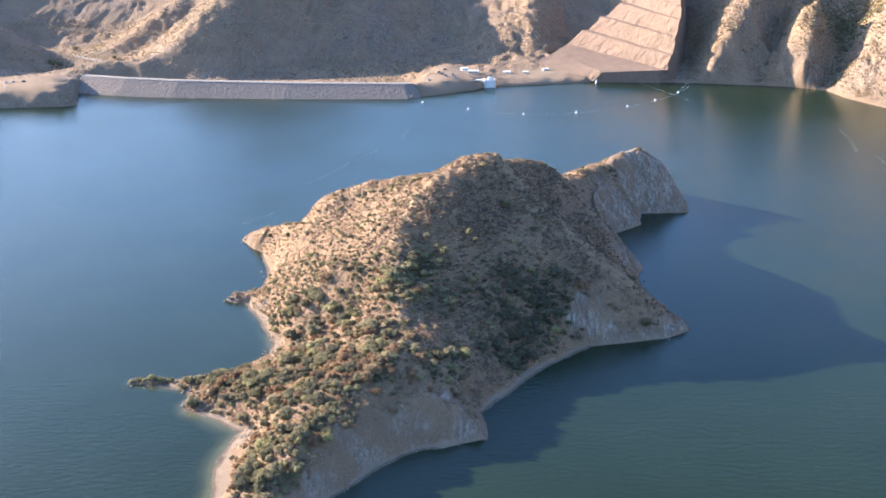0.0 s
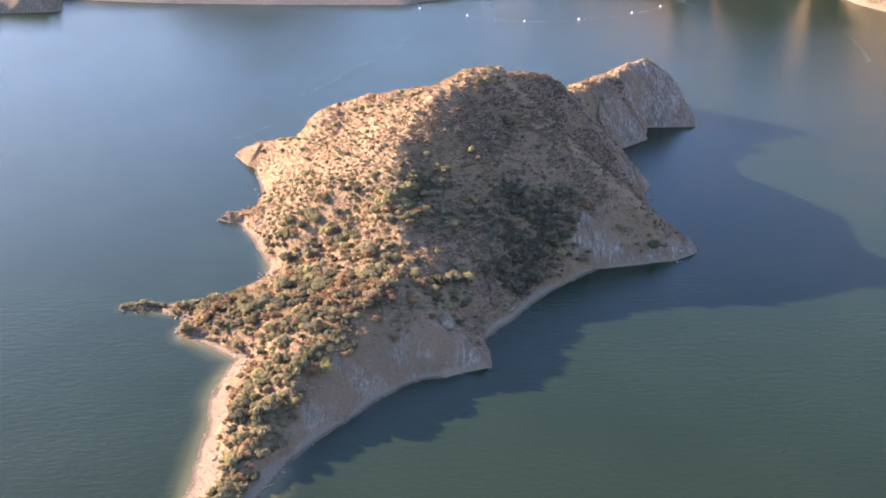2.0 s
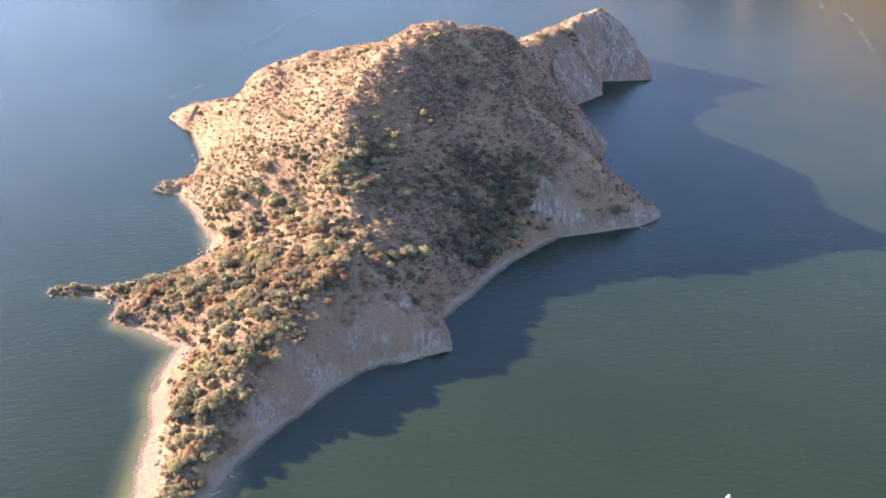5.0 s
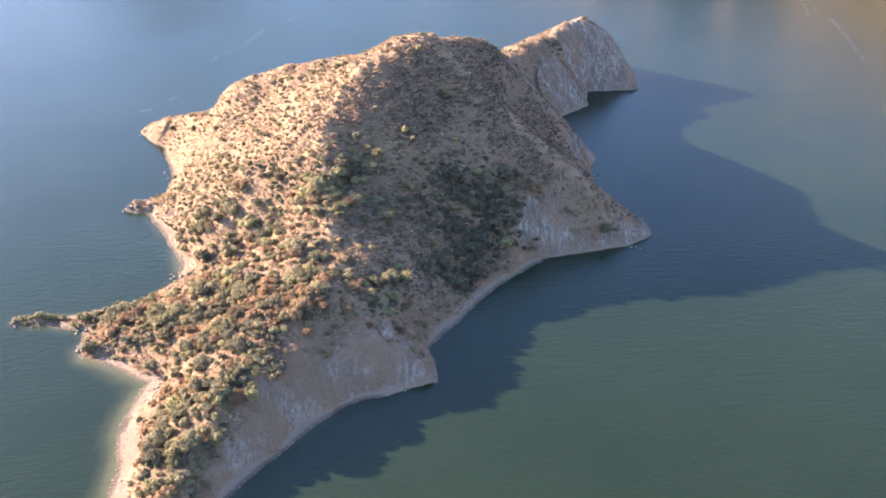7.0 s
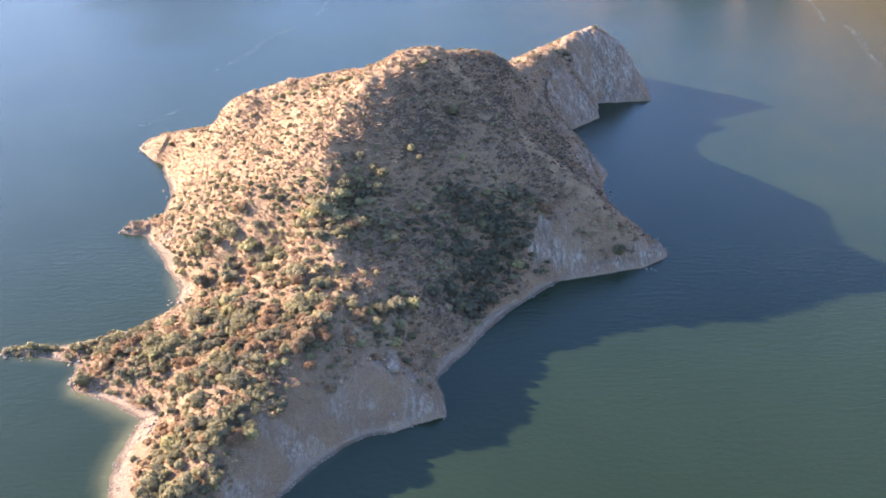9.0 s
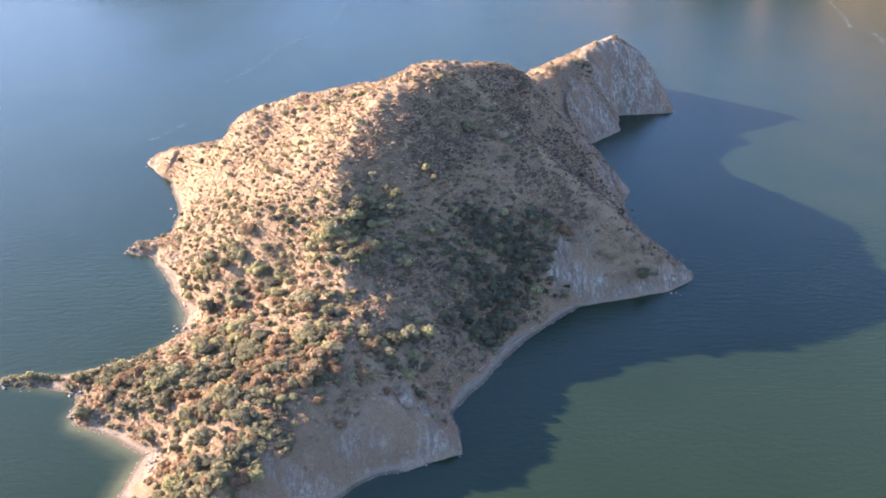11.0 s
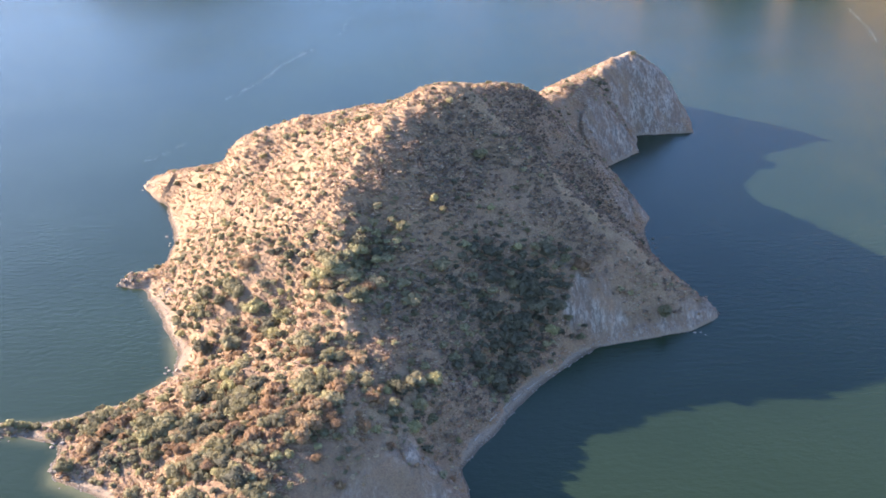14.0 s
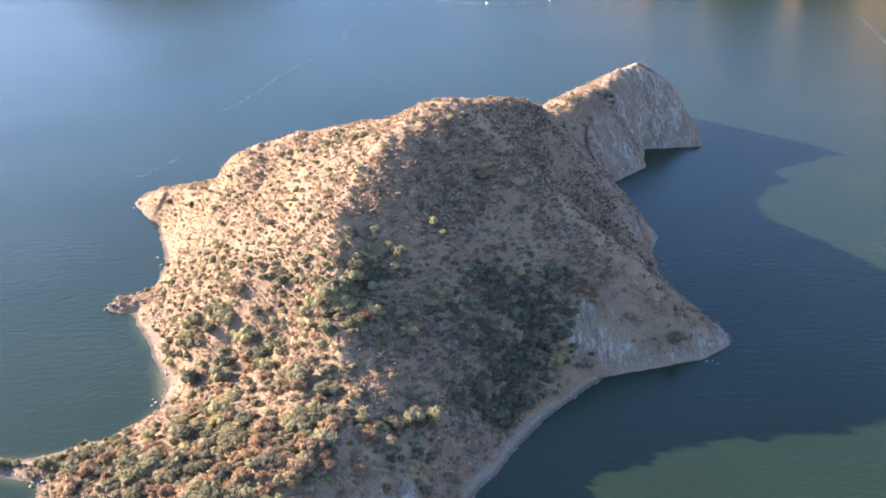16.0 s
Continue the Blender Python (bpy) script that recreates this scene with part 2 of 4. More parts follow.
SPOTS = [(43, 466, 28), (32, 505, 51), (-11, 457, 32), (-42, 446, 17), (58, 473, 29), (74, 454, 12), (104, 458.6, 6.5), (30, 421, 6), (8.5, 403, 12.5), (2, 394, 12),
         (-25, 394, 20.5), (-37, 385, 21), (-48, 372, 16), (-67, 397, 9), (-69, 383, 9), (-69, 355, 6), (-58, 323, 8), (-84, 430, 4), (-95, 405, 6), (-112, 506, 4), (-130, 408, 2.2), (-118, 407, 1.2), (-80, 550, 25), (-55, 415, 15)]


def thick(line, step):
    out = []
    for a, b in zip(line, line[1:]):
        n = max(1, int((Vector(b) - Vector(a)).length / step))
        out += [tuple(Vector(a).lerp(Vector(b), i / n)) for i in range(n)]
    return out + [tuple(line[-1])]


class Surface:
    """A taut surface through ridges, gullies and shores."""

    def __init__(self, lines, step, slack):
        c = np.array([p for l in lines for p in thick(l, step)])
        c = c[np.unique((c[:, :2] / (step * 0.3)).round().astype(int), axis=0, return_index=True)[1]]
        n = len(c)
        d = np.linalg.norm(c[:, None, :2] - c[None, :, :2], axis=2)
        A = np.zeros((n + 3, n + 3))
        A[:n, :n] = -d + np.eye(n) * slack
        A[:n, n:] = np.c_[np.ones(n), c[:, :2]]
        A[n:, :n] = A[:n, n:].T
        self.c, self.w = c[:, :2], np.linalg.solve(A, np.r_[c[:, 2], 0, 0, 0])

    def __call__(self, q):
        n, out = len(self.c), np.empty(len(q))
        for i in range(0, len(q), 5000):
            s = q[i:i + 5000]
            d2 = (s[:, :1] - self.c[:, 0]) ** 2 + (s[:, 1:] - self.c[:, 1]) ** 2
            out[i:i + 5000] = -np.sqrt(d2) @ self.w[:n] + self.w[n] + s @ self.w[n + 1:]
        return out


def inside(poly, q):
    c = np.zeros(len(q), bool)
    for (x0, y0), (x1, y1) in zip(poly, poly[1:] + poly[:1]):
        if y0 != y1:
            c ^= ((y0 > q[:, 1]) != (y1 > q[:, 1])) & (q[:, 0] < (x1 - x0) * (q[:, 1] - y0) / (y1 - y0) + x0)
    return c


def shore_distance(poly, q):
    best = np.full(len(q), 1e9)
    for a, b in zip(poly, poly[1:] + poly[:1]):
        a, b = np.array(a), np.array(b)
        t = np.clip((q - a) @ (b - a) / ((b - a) @ (b - a)), 0, 1)
        best = np.minimum(best, np.hypot(*(q - a - t[:, None] * (b - a)).T))
    return best


def lattice(ix, iy, seed):
    h = (ix.astype(np.int64) * 374761393 + iy.astype(np.int64) * 668265263 + seed * 144665) & 0xFFFFFFFF
    h = ((h ^ (h >> 13)) * 1274126177) & 0xFFFFFFFF
    return ((h ^ (h >> 16)) & 0xFFFFFF) / float(0xFFFFFF)


def wobble(q, size, octaves=4, seed=0, gain=0.5):
    """Rolling noise about 0, with the size of its largest swell in metres."""
    out, amp = np.zeros(len(q)), 1.0
    for o in range(octaves):
        p = q / size * 2 ** o + 17.3 * o
        i = np.floor(p).astype(np.int64)
        f = p - i
        f = f * f * (3 - 2 * f)
        a, b = lattice(i[:, 0], i[:, 1], seed + o), lattice(i[:, 0] + 1, i[:, 1], seed + o)
        c, d = lattice(i[:, 0], i[:, 1] + 1, seed + o), lattice(i[:, 0] + 1, i[:, 1] + 1, seed + o)
        out += amp * ((a * (1 - f[:, 0]) + b * f[:, 0]) * (1 - f[:, 1]) + (c * (1 - f[:, 0]) + d * f[:, 0]) * f[:, 1] - 0.5)
        amp *= gain
    return out


def near(q, spots):
    """The strongest of soft round patches (x, y, radius, weight) at each place."""
    out = np.zeros(len(q))
    for x, y, r, w in spots:
        out = np.maximum(out, w * np.exp(-((q[:, 0] - x) ** 2 + (q[:, 1] - y) ** 2) / r ** 2))
    return out


SHORE2 = WEST + NORTH + EAST
ISLAND = Surface([[(x, y, 0) for x, y in SHORE2 + SHORE2[:1]], MAIN_RIDGE, FRONT_SPUR, NOSE, EAST_SPUR, BOWL, SADDLE_RIB, COVE_GULLY, COVE_RIB, WEST_GULLY, WEST_SHELF, WEST_RIB, P2_CREASE, P3_RIB, P2_RIB] + [[p] for p in SPOTS], 7, 0.15)
BEACHES = [(-80, 240, 30, 8), (-79, 290, 25, 9), (-80, 330, 18, 7), (-80, 360, 10, 8), (-95, 374, 9, 4), (-80, 447, 14, 5), (-88, 478, 14, 4.5), (-98, 500, 8, 3), (-105, 555, 20, 2.2),
           (-66, 250, 25, 9), (-58, 285, 14, 7), (-45, 312, 12, 4), (-28, 336, 12, 3.5), (-5, 350, 12, 2.5), (20, 395, 12, 4), (40, 415, 16, 4.5), (62, 436, 9, 3), (-122, 404, 8, 3)]
ROCKY = [(68, 458, 5, 1.0), (72, 453, 6, 1.0), (80, 449, 6, 1.0), (62, 451, 4, 0.7), (76, 461, 4, 0.7), (90, 449, 4.5, 0.8), (100, 452, 4.5, 0.8), (110, 456, 5, 0.85), (119, 462, 6, 1.0), (10, 359, 9, 0.7), (-6, 353, 9, 0.4), (-20, 346, 9, 0.35), (-33, 338, 8, 0.35), (-46, 318, 7, 0.35), (140, 665, 26, 0.95), (118, 622, 22, 0.95), (112, 585, 12, 0.4),
         (112, 545, 7, 0.8), (104, 546, 13, 0.45), (95, 562, 12, 0.3), (86, 578, 10, 0.3), (110, 524, 6, 0.5), (88, 596, 11, 0.45), (-119, 592, 7, 0.35), (-112, 503, 6, 0.25), (-42, 498, 4, 0.8), (-34, 506, 4, 0.6), (-100, 395, 9, 0.3), (-135, 408, 9, 0.2), (96, 500, 10, 0.4), (-92, 492, 5, 0.6), (3, 372, 8, 0.5)]
CLIFFS = [(95, 451, 22, 1.0), (116, 464, 12, 1.0), (10, 356, 12, 0.8), (140, 660, 40, 1.0), (118, 615, 20, 1.0), (-119, 596, 16, 0.7), (-113, 504, 9, 0.6), (112, 545, 9, 0.5)]


# Bare straw-coloured crests and clearings
CRESTS = [(x, y, 5.5, 0.85) for x, y, _ in thick(EAST_SPUR[:6], 5)] + [(x, y, 4, 0.8) for x, y, _ in thick(FRONT_SPUR[:8], 5)] + [(x, y, 3.5, 0.7) for x, y, _ in thick(MAIN_RIDGE[3:13], 5)]
CRESTS += [(x, y, 3.5, 1) for x, y, _ in thick(SADDLE_RIB[:4], 4)] + [(-42, 508, 6, 1), (-36, 514, 4, 1), (0, 392, 9, 0.9), (8, 402, 8, 0.8), (-10, 384, 6, 0.9), (-22, 402, 6, 0.7), (-27, 455, 6, 0.8), (-18, 440, 5, 0.7), (-70, 545, 9, 0.5), (-95, 560, 9, 0.5), (-60, 520, 8, 0.4), (100, 478, 8, 0.5), (-45, 405, 6, 0.6)]


def island_height(q):
    """Height of the island and of the lake bed close to it, and its masks of rock, strand and bare crest."""
    warp = np.c_[wobble(q, 9, 3, 5), wobble(q, 9, 3, 6)] * 1.5
    p = q + warp * np.clip(1.2 - near(q, [(-130, 407, 16, 1)]), 0.3, 1)[:, None]
    d, land = shore_distance(SHORE2, p), inside(SHORE2, p)
    z = np.zeros(len(q))
    z[land] = ISLAND(p[land])
    w = 0.6 + near(q, BEACHES)
    cliff = near(q, CLIFFS)
    z = np.maximum(z, np.minimum(d * 1.5, 4.5) * cliff)
    lift = np.clip(d / 14, 0, 1)
    z = z + lift * (wobble(q, 26, 5, 1) * 3.6 * (1 - 0.85 * near(q, [(x, y, 13, 1) for x, y, _ in MAIN_RIDGE + EAST_SPUR] + [(130, 670, 35, 1)])) + wobble(q, 6, 3, 2) * 1.3 + np.abs(wobble(q, 3.2, 2, 4)) * 0.6 * np.clip(1 - 1.2 * near(q, ROCKY), 0.15, 1))
    # sharp crests of the two spurs
    edge = near(q, [(x, y, 3.2, 1) for x, y, _ in thick(FRONT_SPUR[1:9], 2.5)] + [(x, y, 3.0, 0.8) for x, y, _ in thick(EAST_SPUR[1:6], 2.5)] + [(x, y, 2.5, 0.7) for x, y, _ in thick(SADDLE_RIB[:4], 2)])
    z = z + 0.8 * edge * lift
    rib = np.abs(wobble(np.c_[q[:, 0] * 0.9 + q[:, 1] * 0.45, q[:, 1] * 0.25 - q[:, 0] * 0.2], 4.5, 3, 9))
    z = z - np.clip(d / 3, 0, 1) * rib * (0.8 + 3.6 * near(q, ROCKY))
    shelf = np.where(d < w, 0.13 * d, 0.13 * w + 1.15 * (d - w)) + 3 * d * np.clip(cliff * 2.5 - 0.6, 0, 1)
    z = np.minimum(np.maximum(z, 0.1 * np.minimum(d, 1)), shelf)
    bed = -0.13 * d - 0.035 * np.maximum(d - 3, 0) ** 1.5
    steep = near(q, CLIFFS)
    out = np.where(land, z, np.maximum(bed * (1 + 4 * steep), -14))
    rock = np.clip(near(q, ROCKY) * 1.25 + wobble(q, 6, 5, 3, 0.65) * 1.3 * near(q, [(x, y, r * 1.5, 1) for x, y, r, _ in ROCKY]), 0, 1)
    strand = np.clip((w + 0.6 - d) / 0.8 + wobble(q, 3, 3, 8) * 0.5, 0, 1) * (w > 1.6) * land
    strand = np.where(land, np.maximum(strand, np.clip(1 - d / 1.2, 0, 1) * 0.7), 1)
    bare = np.clip(near(q, CRESTS) * 1.2 + wobble(q, 5, 4, 14) * 1.1 - 0.25, 0, 1) * land
    return out, rock * (1 - 0.7 * strand), strand, bare, d, land


def sheet(name, xs, ys, z, mat, masks={}, smooth=True, floor=None):
    X, Y = np.meshgrid(xs, ys)
    v = np.c_[X.ravel(), Y.ravel(), z].astype(np.float32)
    i = np.arange(len(xs) * len(ys)).reshape(len(ys), len(xs))
    f = np.c_[i[:-1, :-1].ravel(), i[:-1, 1:].ravel(), i[1:, 1:].ravel(), i[1:, :-1].ravel()]
    if floor is not None:
        f = f[z[f].max(1) > floor]
        used = np.unique(f)
        back = np.zeros(len(v), np.int64)
        back[used] = np.arange(len(used))
        v, f, masks = v[used], back[f], {k: m[used] for k, m in masks.items()}
    return new(name, mesh_of(name, v, f, mat, masks, smooth))


def mesh_of(name, v, f, mat, masks={}, smooth=False):
    """A mesh from arrays of vertices and of faces with one number of corners."""
    n = f.shape[1]
    me = bpy.data.meshes.new(name)
    me.vertices.add(len(v))
    me.vertices.foreach_set("co", np.ascontiguousarray(v, np.float32).ravel())
    me.loops.add(f.size)
    me.loops.foreach_set("vertex_index", np.ascontiguousarray(f, np.int32).ravel())
    me.polygons.add(len(f))
    me.polygons.foreach_set("loop_start", np.arange(0, f.size, n, dtype=np.int32))
    me.polygons.foreach_set("use_smooth", np.full(len(f), smooth))
    me.update(calc_edges=True)
    for key, values in masks.items():
        me.attributes.new(key, "FLOAT", "POINT").data.foreach_set("value", np.ascontiguousarray(values, np.float32))
    me.materials.append(mat)
    return me


def grid_points(xs, ys):
    X, Y = np.meshgrid(xs, ys)
    return np.c_[X.ravel(), Y.ravel()]


FINE = 0.64
IX, IY = np.arange(-160, 190, FINE), np.arange(180, 745, FINE)
IZ, IROCK, ISTRAND, ICREST, IDIST, ILAND = island_height(grid_points(IX, IY))
tagged(sheet("ground_island", IX, IY, IZ, EARTH, {"rock": IROCK, "beach": ISTRAND, "crest": ICREST}, floor=-1.5), "dry brush-covered island hill of tan soil and grey rock", "island", kind="structure")
IZG, IDG = IZ.reshape(len(IY), len(IX)), np.where(ILAND, IDIST, -IDIST).reshape(len(IY), len(IX))
IRG, ICG = IROCK.reshape(len(IY), len(IX)), ICREST.reshape(len(IY), len(IX))


def pick(G, q):
    """A value of the island's sheet at places in plan."""
    u, v = (q[:, 0] - IX[0]) / FINE, (q[:, 1] - IY[0]) / FINE
    i, j = np.clip(u.astype(int), 0, len(IX) - 2), np.clip(v.astype(int), 0, len(IY) - 2)
    a, b = u - i, v - j
    return (G[j, i] * (1 - a) + G[j, i + 1] * a) * (1 - b) + (G[j + 1, i] * (1 - a) + G[j + 1, i + 1] * a) * b


# Far shore, hills and the dam's valley
FAR_SHORE = [(-1500, 300), (-1000, 600), (-760, 880), (-560, 985), (-435, 991), (-368, 1000), (-364, 1006), (-374, 1030), (-385, 1066), (-280, 1040), (-163, 1032), (-36, 1031), (-2, 1053), (34, 1077), (53, 1100),
             (84, 1100), (120, 1110), (166, 1120), (234, 1118), (282, 1111), (311, 1104), (349, 1096), (374, 1089), (404, 1070), (411, 1026), (431, 980), (500, 900), (620, 780), (800, 560), (1000, 300)]
VALLEY = [[(-350, 1125, 5), (-250, 1110, 0), (-150, 1105, -4), (-40, 1100, -4)],
          [(-440, 1010, 13), (-415, 1010, 13), (-385, 1015, 13)], [(-470, 1100, 13.6), (-420, 1095, 13.6), (-390, 1075, 13.6)], [(-520, 1010, 13), (-540, 1090, 14)], [(-383, 1010, 17), (-374, 1012, 9)], [(-378, 1037, 20), (-390, 1045, 15)],
          [(-30, 1063, 10.5), (0, 1076, 10.5), (34, 1092, 9.5)], [(8, 1160, 14), (-14, 1110, 12)], [(29, 1110, 9), (20, 1140, 10)],
          [(60, 1106, 5), (110, 1116, 5), (157, 1124, 5)], [(75, 1165, 6), (110, 1160, 6), (160, 1125, 6)],
          [(-395, 1140, 19), (-366, 1140, 20), (-335, 1138, 19), (-317, 1135, 10)],
          [(-560, 1370, 7), (-475, 1285, 7), (-409, 1230, 8), (-380, 1200, 5)], [(-455, 1205, 5), (-420, 1170, 6)]]
SPURS = [[(-462, 1165, 8), (-482, 1180, 24), (-513, 1200, 45), (-570, 1230, 75), (-700, 1280, 90)],
         [(-517, 1385, 4), (-494, 1430, 13), (-479, 1490, 33), (-448, 1530, 46), (-400, 1620, 70)],
         [(-428, 1290, 5), (-405, 1340, 20), (-388, 1390, 36), (-355, 1450, 58), (-310, 1540, 80)],
         [(-378, 1240, 6), (-359, 1275, 19), (-330, 1340, 48), (-299, 1390, 63), (-250, 1470, 90)],
         [(-307, 1122, 5), (-306, 1148, 19), (-302, 1190, 44), (-287, 1225, 66), (-258, 1250, 78), (-228, 1320, 105), (-200, 1400, 112), (-170, 1500, 115)],
         [(86, 1182, 7), (106, 1270, 13), (117, 1325, 28), (125, 1378, 45), (124, 1415, 57), (140, 1500, 90)],
         [(281, 1108, 2), (296, 1113, 27), (318, 1135, 50), (341, 1160, 75), (353, 1170, 83), (400, 1240, 120)],
         [(352, 1092, 2), (369, 1120, 31), (384, 1145, 55), (402, 1180, 81)],
         [(373, 1078, 4), (383, 1084, 34), (397, 1108, 60), (411, 1140, 86)],
         [(406, 1045, 0), (433, 1065, 31), (454, 1090, 56), (480, 1130, 87), (540, 1180, 130)], [(440, 985, 3), (480, 1000, 40), (540, 1030, 90)]]
GULLIES = [[(-446, 1370, 3), (-428, 1450, 22), (-404, 1520, 45)], [(-375, 1290, 3), (-363, 1350, 20), (-339, 1430, 47)], [(-335, 1200, 12), (-325, 1260, 35), (-300, 1330, 52)],
           [(39, 1235, 2), (43, 1330, 13), (52, 1420, 34), (62, 1480, 50)], [(148, 1335, 8), (170, 1400, 17), (195, 1450, 34), (207, 1490, 49)],
           [(275, 1122, 2), (289, 1175, 26), (305, 1225, 51), (320, 1265, 73)], [(347, 1100, 1), (369, 1150, 26), (386, 1185, 49), (404, 1225, 77)],
           [(402, 1080, 1), (429, 1118, 22), (450, 1160, 46), (475, 1215, 77)]]
FACES = [[(-250, 1195, 44), (-190, 1228, 39), (-127, 1275, 32), (-60, 1325, 25), (13, 1385, 16)], [(-243, 1150, 12), (-184, 1175, 8), (-122, 1205, 2), (-57, 1235, -3), (12, 1275, 0)],
         [(-197, 1290, 68), (-133, 1350, 61), (-63, 1405, 55), (-2, 1450, 50)], [(58, 1205, 7), (61, 1310, 16), (82, 1400, 36), (96, 1450, 53)],
         [(80, 1112, 5), (110, 1122, 5.5), (140, 1128, 5.5)], [(90, 1150, 6), (130, 1145, 6)], [(-440, 1003, 12), (-400, 1004, 12.5), (-382, 1006, 11)]]
RIM = [[(-1600, 900, 90), (-1300, 1500, 110), (-500, 1900, 120), (0, 1900, 130), (500, 1800, 240), (1100, 1400, 330), (1400, 600, 320)], [(-1800, 3000, 150), (0, 3600, 180), (1800, 3000, 200)], [(800, 900, 230), (650, 1050, 200)], [(1000, 500, 240), (1200, 200, 240)], [(-800, 1050, 70), (-1100, 850, 90)],
       [(-300, 900, -12), (0, 950, -12), (300, 950, -12), (0, 700, -14), (-700, 500, -14), (700, 400, -14)]]
TIER_EAST = [(245, 1116, 14), (254, 1134, 28), (262, 1155, 45), (269, 1175, 61), (273, 1194, 74), (278, 1210, 85), (283, 1228, 98)]
TIER_WEST = [(159, 1306, 14), (188, 1320, 30), (211, 1334, 45), (238, 1345, 61), (260, 1352, 74), (280, 1363, 85), (303, 1385, 98)]
DAM_LINE = [(-392, 1068, 13.8), (-384, 1066, 13.6), (-340, 1052, 13.3), (-280, 1041, 12.9), (-163, 1032, 11.8), (-36, 1031, 10.6), (-22, 1036, 10.6)]
DAM_FOOT = [(-384, 1066), (-280, 1041), (-163, 1032), (-36, 1031), (-30, 1066), (-163, 1070), (-280, 1080), (-384, 1098)]
FAR = Surface([[(x, y, 0) for x, y in FAR_SHORE]] + VALLEY + SPURS + GULLIES + FACES + RIM, 22, 1.0)
LAKE = FAR_SHORE + [(1200, -1500), (-1700, -1500)]


def far_height(q):
    d, wet = shore_distance(FAR_SHORE, q), inside(LAKE, q)
    z = FAR(q)
    flat = near(q, [(-430, 1045, 60, 1), (-480, 1050, 60, 1), (0, 1085, 42, 1), (15, 1130, 35, 1), (110, 1130, 55, 1), (-470, 1285, 75, 1), (-420, 1215, 45, 1), (-200, 1075, 60, 0.8), (-300, 1080, 50, 0.8)])
    rough = np.clip(d / 30, 0.1, 1) * (1 - 0.93 * np.minimum(1, flat * 1.3))
    gullied = np.abs(wobble(np.c_[q[:, 0], q[:, 1] * 0.35 + q[:, 0] * 0.15], 34, 5, 31, 0.6))
    z = z + rough * (wobble(q, 90, 5, 21) * 6 - gullied * np.where(q[:, 0] < -240, 3.0, 6.5) + 1.5 - np.abs(wobble(np.c_[q[:, 0], q[:, 1] * 0.35], 12, 4, 33, 0.6)) * np.where(q[:, 0] < -240, 3.0, 6.5) + 1.0 + wobble(q, 8, 2, 23) * 1.2)
    # the bank rises at once from the water
    z = np.where(wet, np.maximum(-0.3 * d - 0.4, -16), np.maximum(z, np.minimum(0.9 * d, 2.5)))
    # room under the dam, the bench and the terraced cut
    z = np.where(inside(DAM_FOOT, q), np.minimum(z, -0.8), z)
    z = np.where(inside([(170, 1114), (250, 1110), (262, 1180), (165, 1320), (128, 1280), (140, 1240)], q), np.minimum(z, 4), z)
    a, b = np.array((159.0, 1306.0)), np.array((245.0, 1116.0))
    along = (q - a) @ (b - a) / ((b - a) @ (b - a))
    off = (q - a) @ np.array((0.911, 0.412))
    cut = (along > -0.03) & (along < 1.0) & (off > -2) & (off < 75)
    z = np.where(cut, np.minimum(z, 8 + np.maximum(off, 0) * 0.7), z)
    slope_rock = np.clip(wobble(q, 40, 4, 27) * 1.6 + 0.1 + 0.6 * near(q, [(75, 1230, 35, 1), (385, 1100, 30, 1), (430, 1040, 30, 0.8)]), 0, 1) * (z > 2)
    strand = np.clip(np.maximum(flat * 1.6 - 0.5, 0), 0, 1) * np.where(q[:, 0] < -340, 0.25, 0.6) * (z < 24)
    slope_rock = np.maximum(slope_rock, 0.9 * np.clip(1.3 - d / 12, 0, 1) * (q[:, 0] < -340) * ~wet)
    return z, slope_rock * (1 - strand), np.where(wet, 0, strand)


FX = np.r_[np.arange(-4600, -1000, 150), np.arange(-1000, -580, 14), np.arange(-580, 230, 3.2), np.arange(230, 560, 2.2), np.arange(560, 1000, 14), np.arange(1000, 4700, 150)].astype(float)
FY = np.r_[np.arange(-3000, 700, 150), np.arange(700, 975, 12), np.arange(975, 1250, 2.2), np.arange(1250, 1420, 3.0), np.arange(1420, 1700, 9), np.arange(1700, 4700, 120)].astype(float)
FZ, FROCK, FBEACH = far_height(grid_points(FX, FY))
tagged(sheet("ground", FX, FY, FZ, FAR_EARTH, {"rock": FROCK, "beach": FBEACH, "crest": np.zeros(len(FZ))}), "steep dry hills of tan earth round the lake", "hills", kind="structure")
FZG = FZ.reshape(len(FY), len(FX))


def far_z(x, y):
    i, j = int(np.clip(np.searchsorted(FX, x) - 1, 0, len(FX) - 2)), int(np.clip(np.searchsorted(FY, y) - 1, 0, len(FY) - 2))
    a, b = (x - FX[i]) / (FX[i + 1] - FX[i]), (y - FY[j]) / (FY[j + 1] - FY[j])
    return float((FZG[j, i] * (1 - a) + FZG[j, i + 1] * a) * (1 - b) + (FZG[j + 1, i] * (1 - a) + FZG[j + 1, i + 1] * a) * b)


# Water: fine round the island, where the shoals show through, wide beyond
WX, WY = np.r_[-4600, -2000, -600, np.arange(-200, 260, 2.0), 700, 2000, 4600].astype(float), np.r_[-3000, -1000, 60, np.arange(150, 760, 2.0), 900, 1300, 2200, 4600].astype(float)
wq = grid_points(WX, WY)
wide = np.clip(inside([(-200, 150), (258, 150), (258, 758), (-200, 758)], wq), 0, 1)
wet = shore_distance(SHORE2, wq)
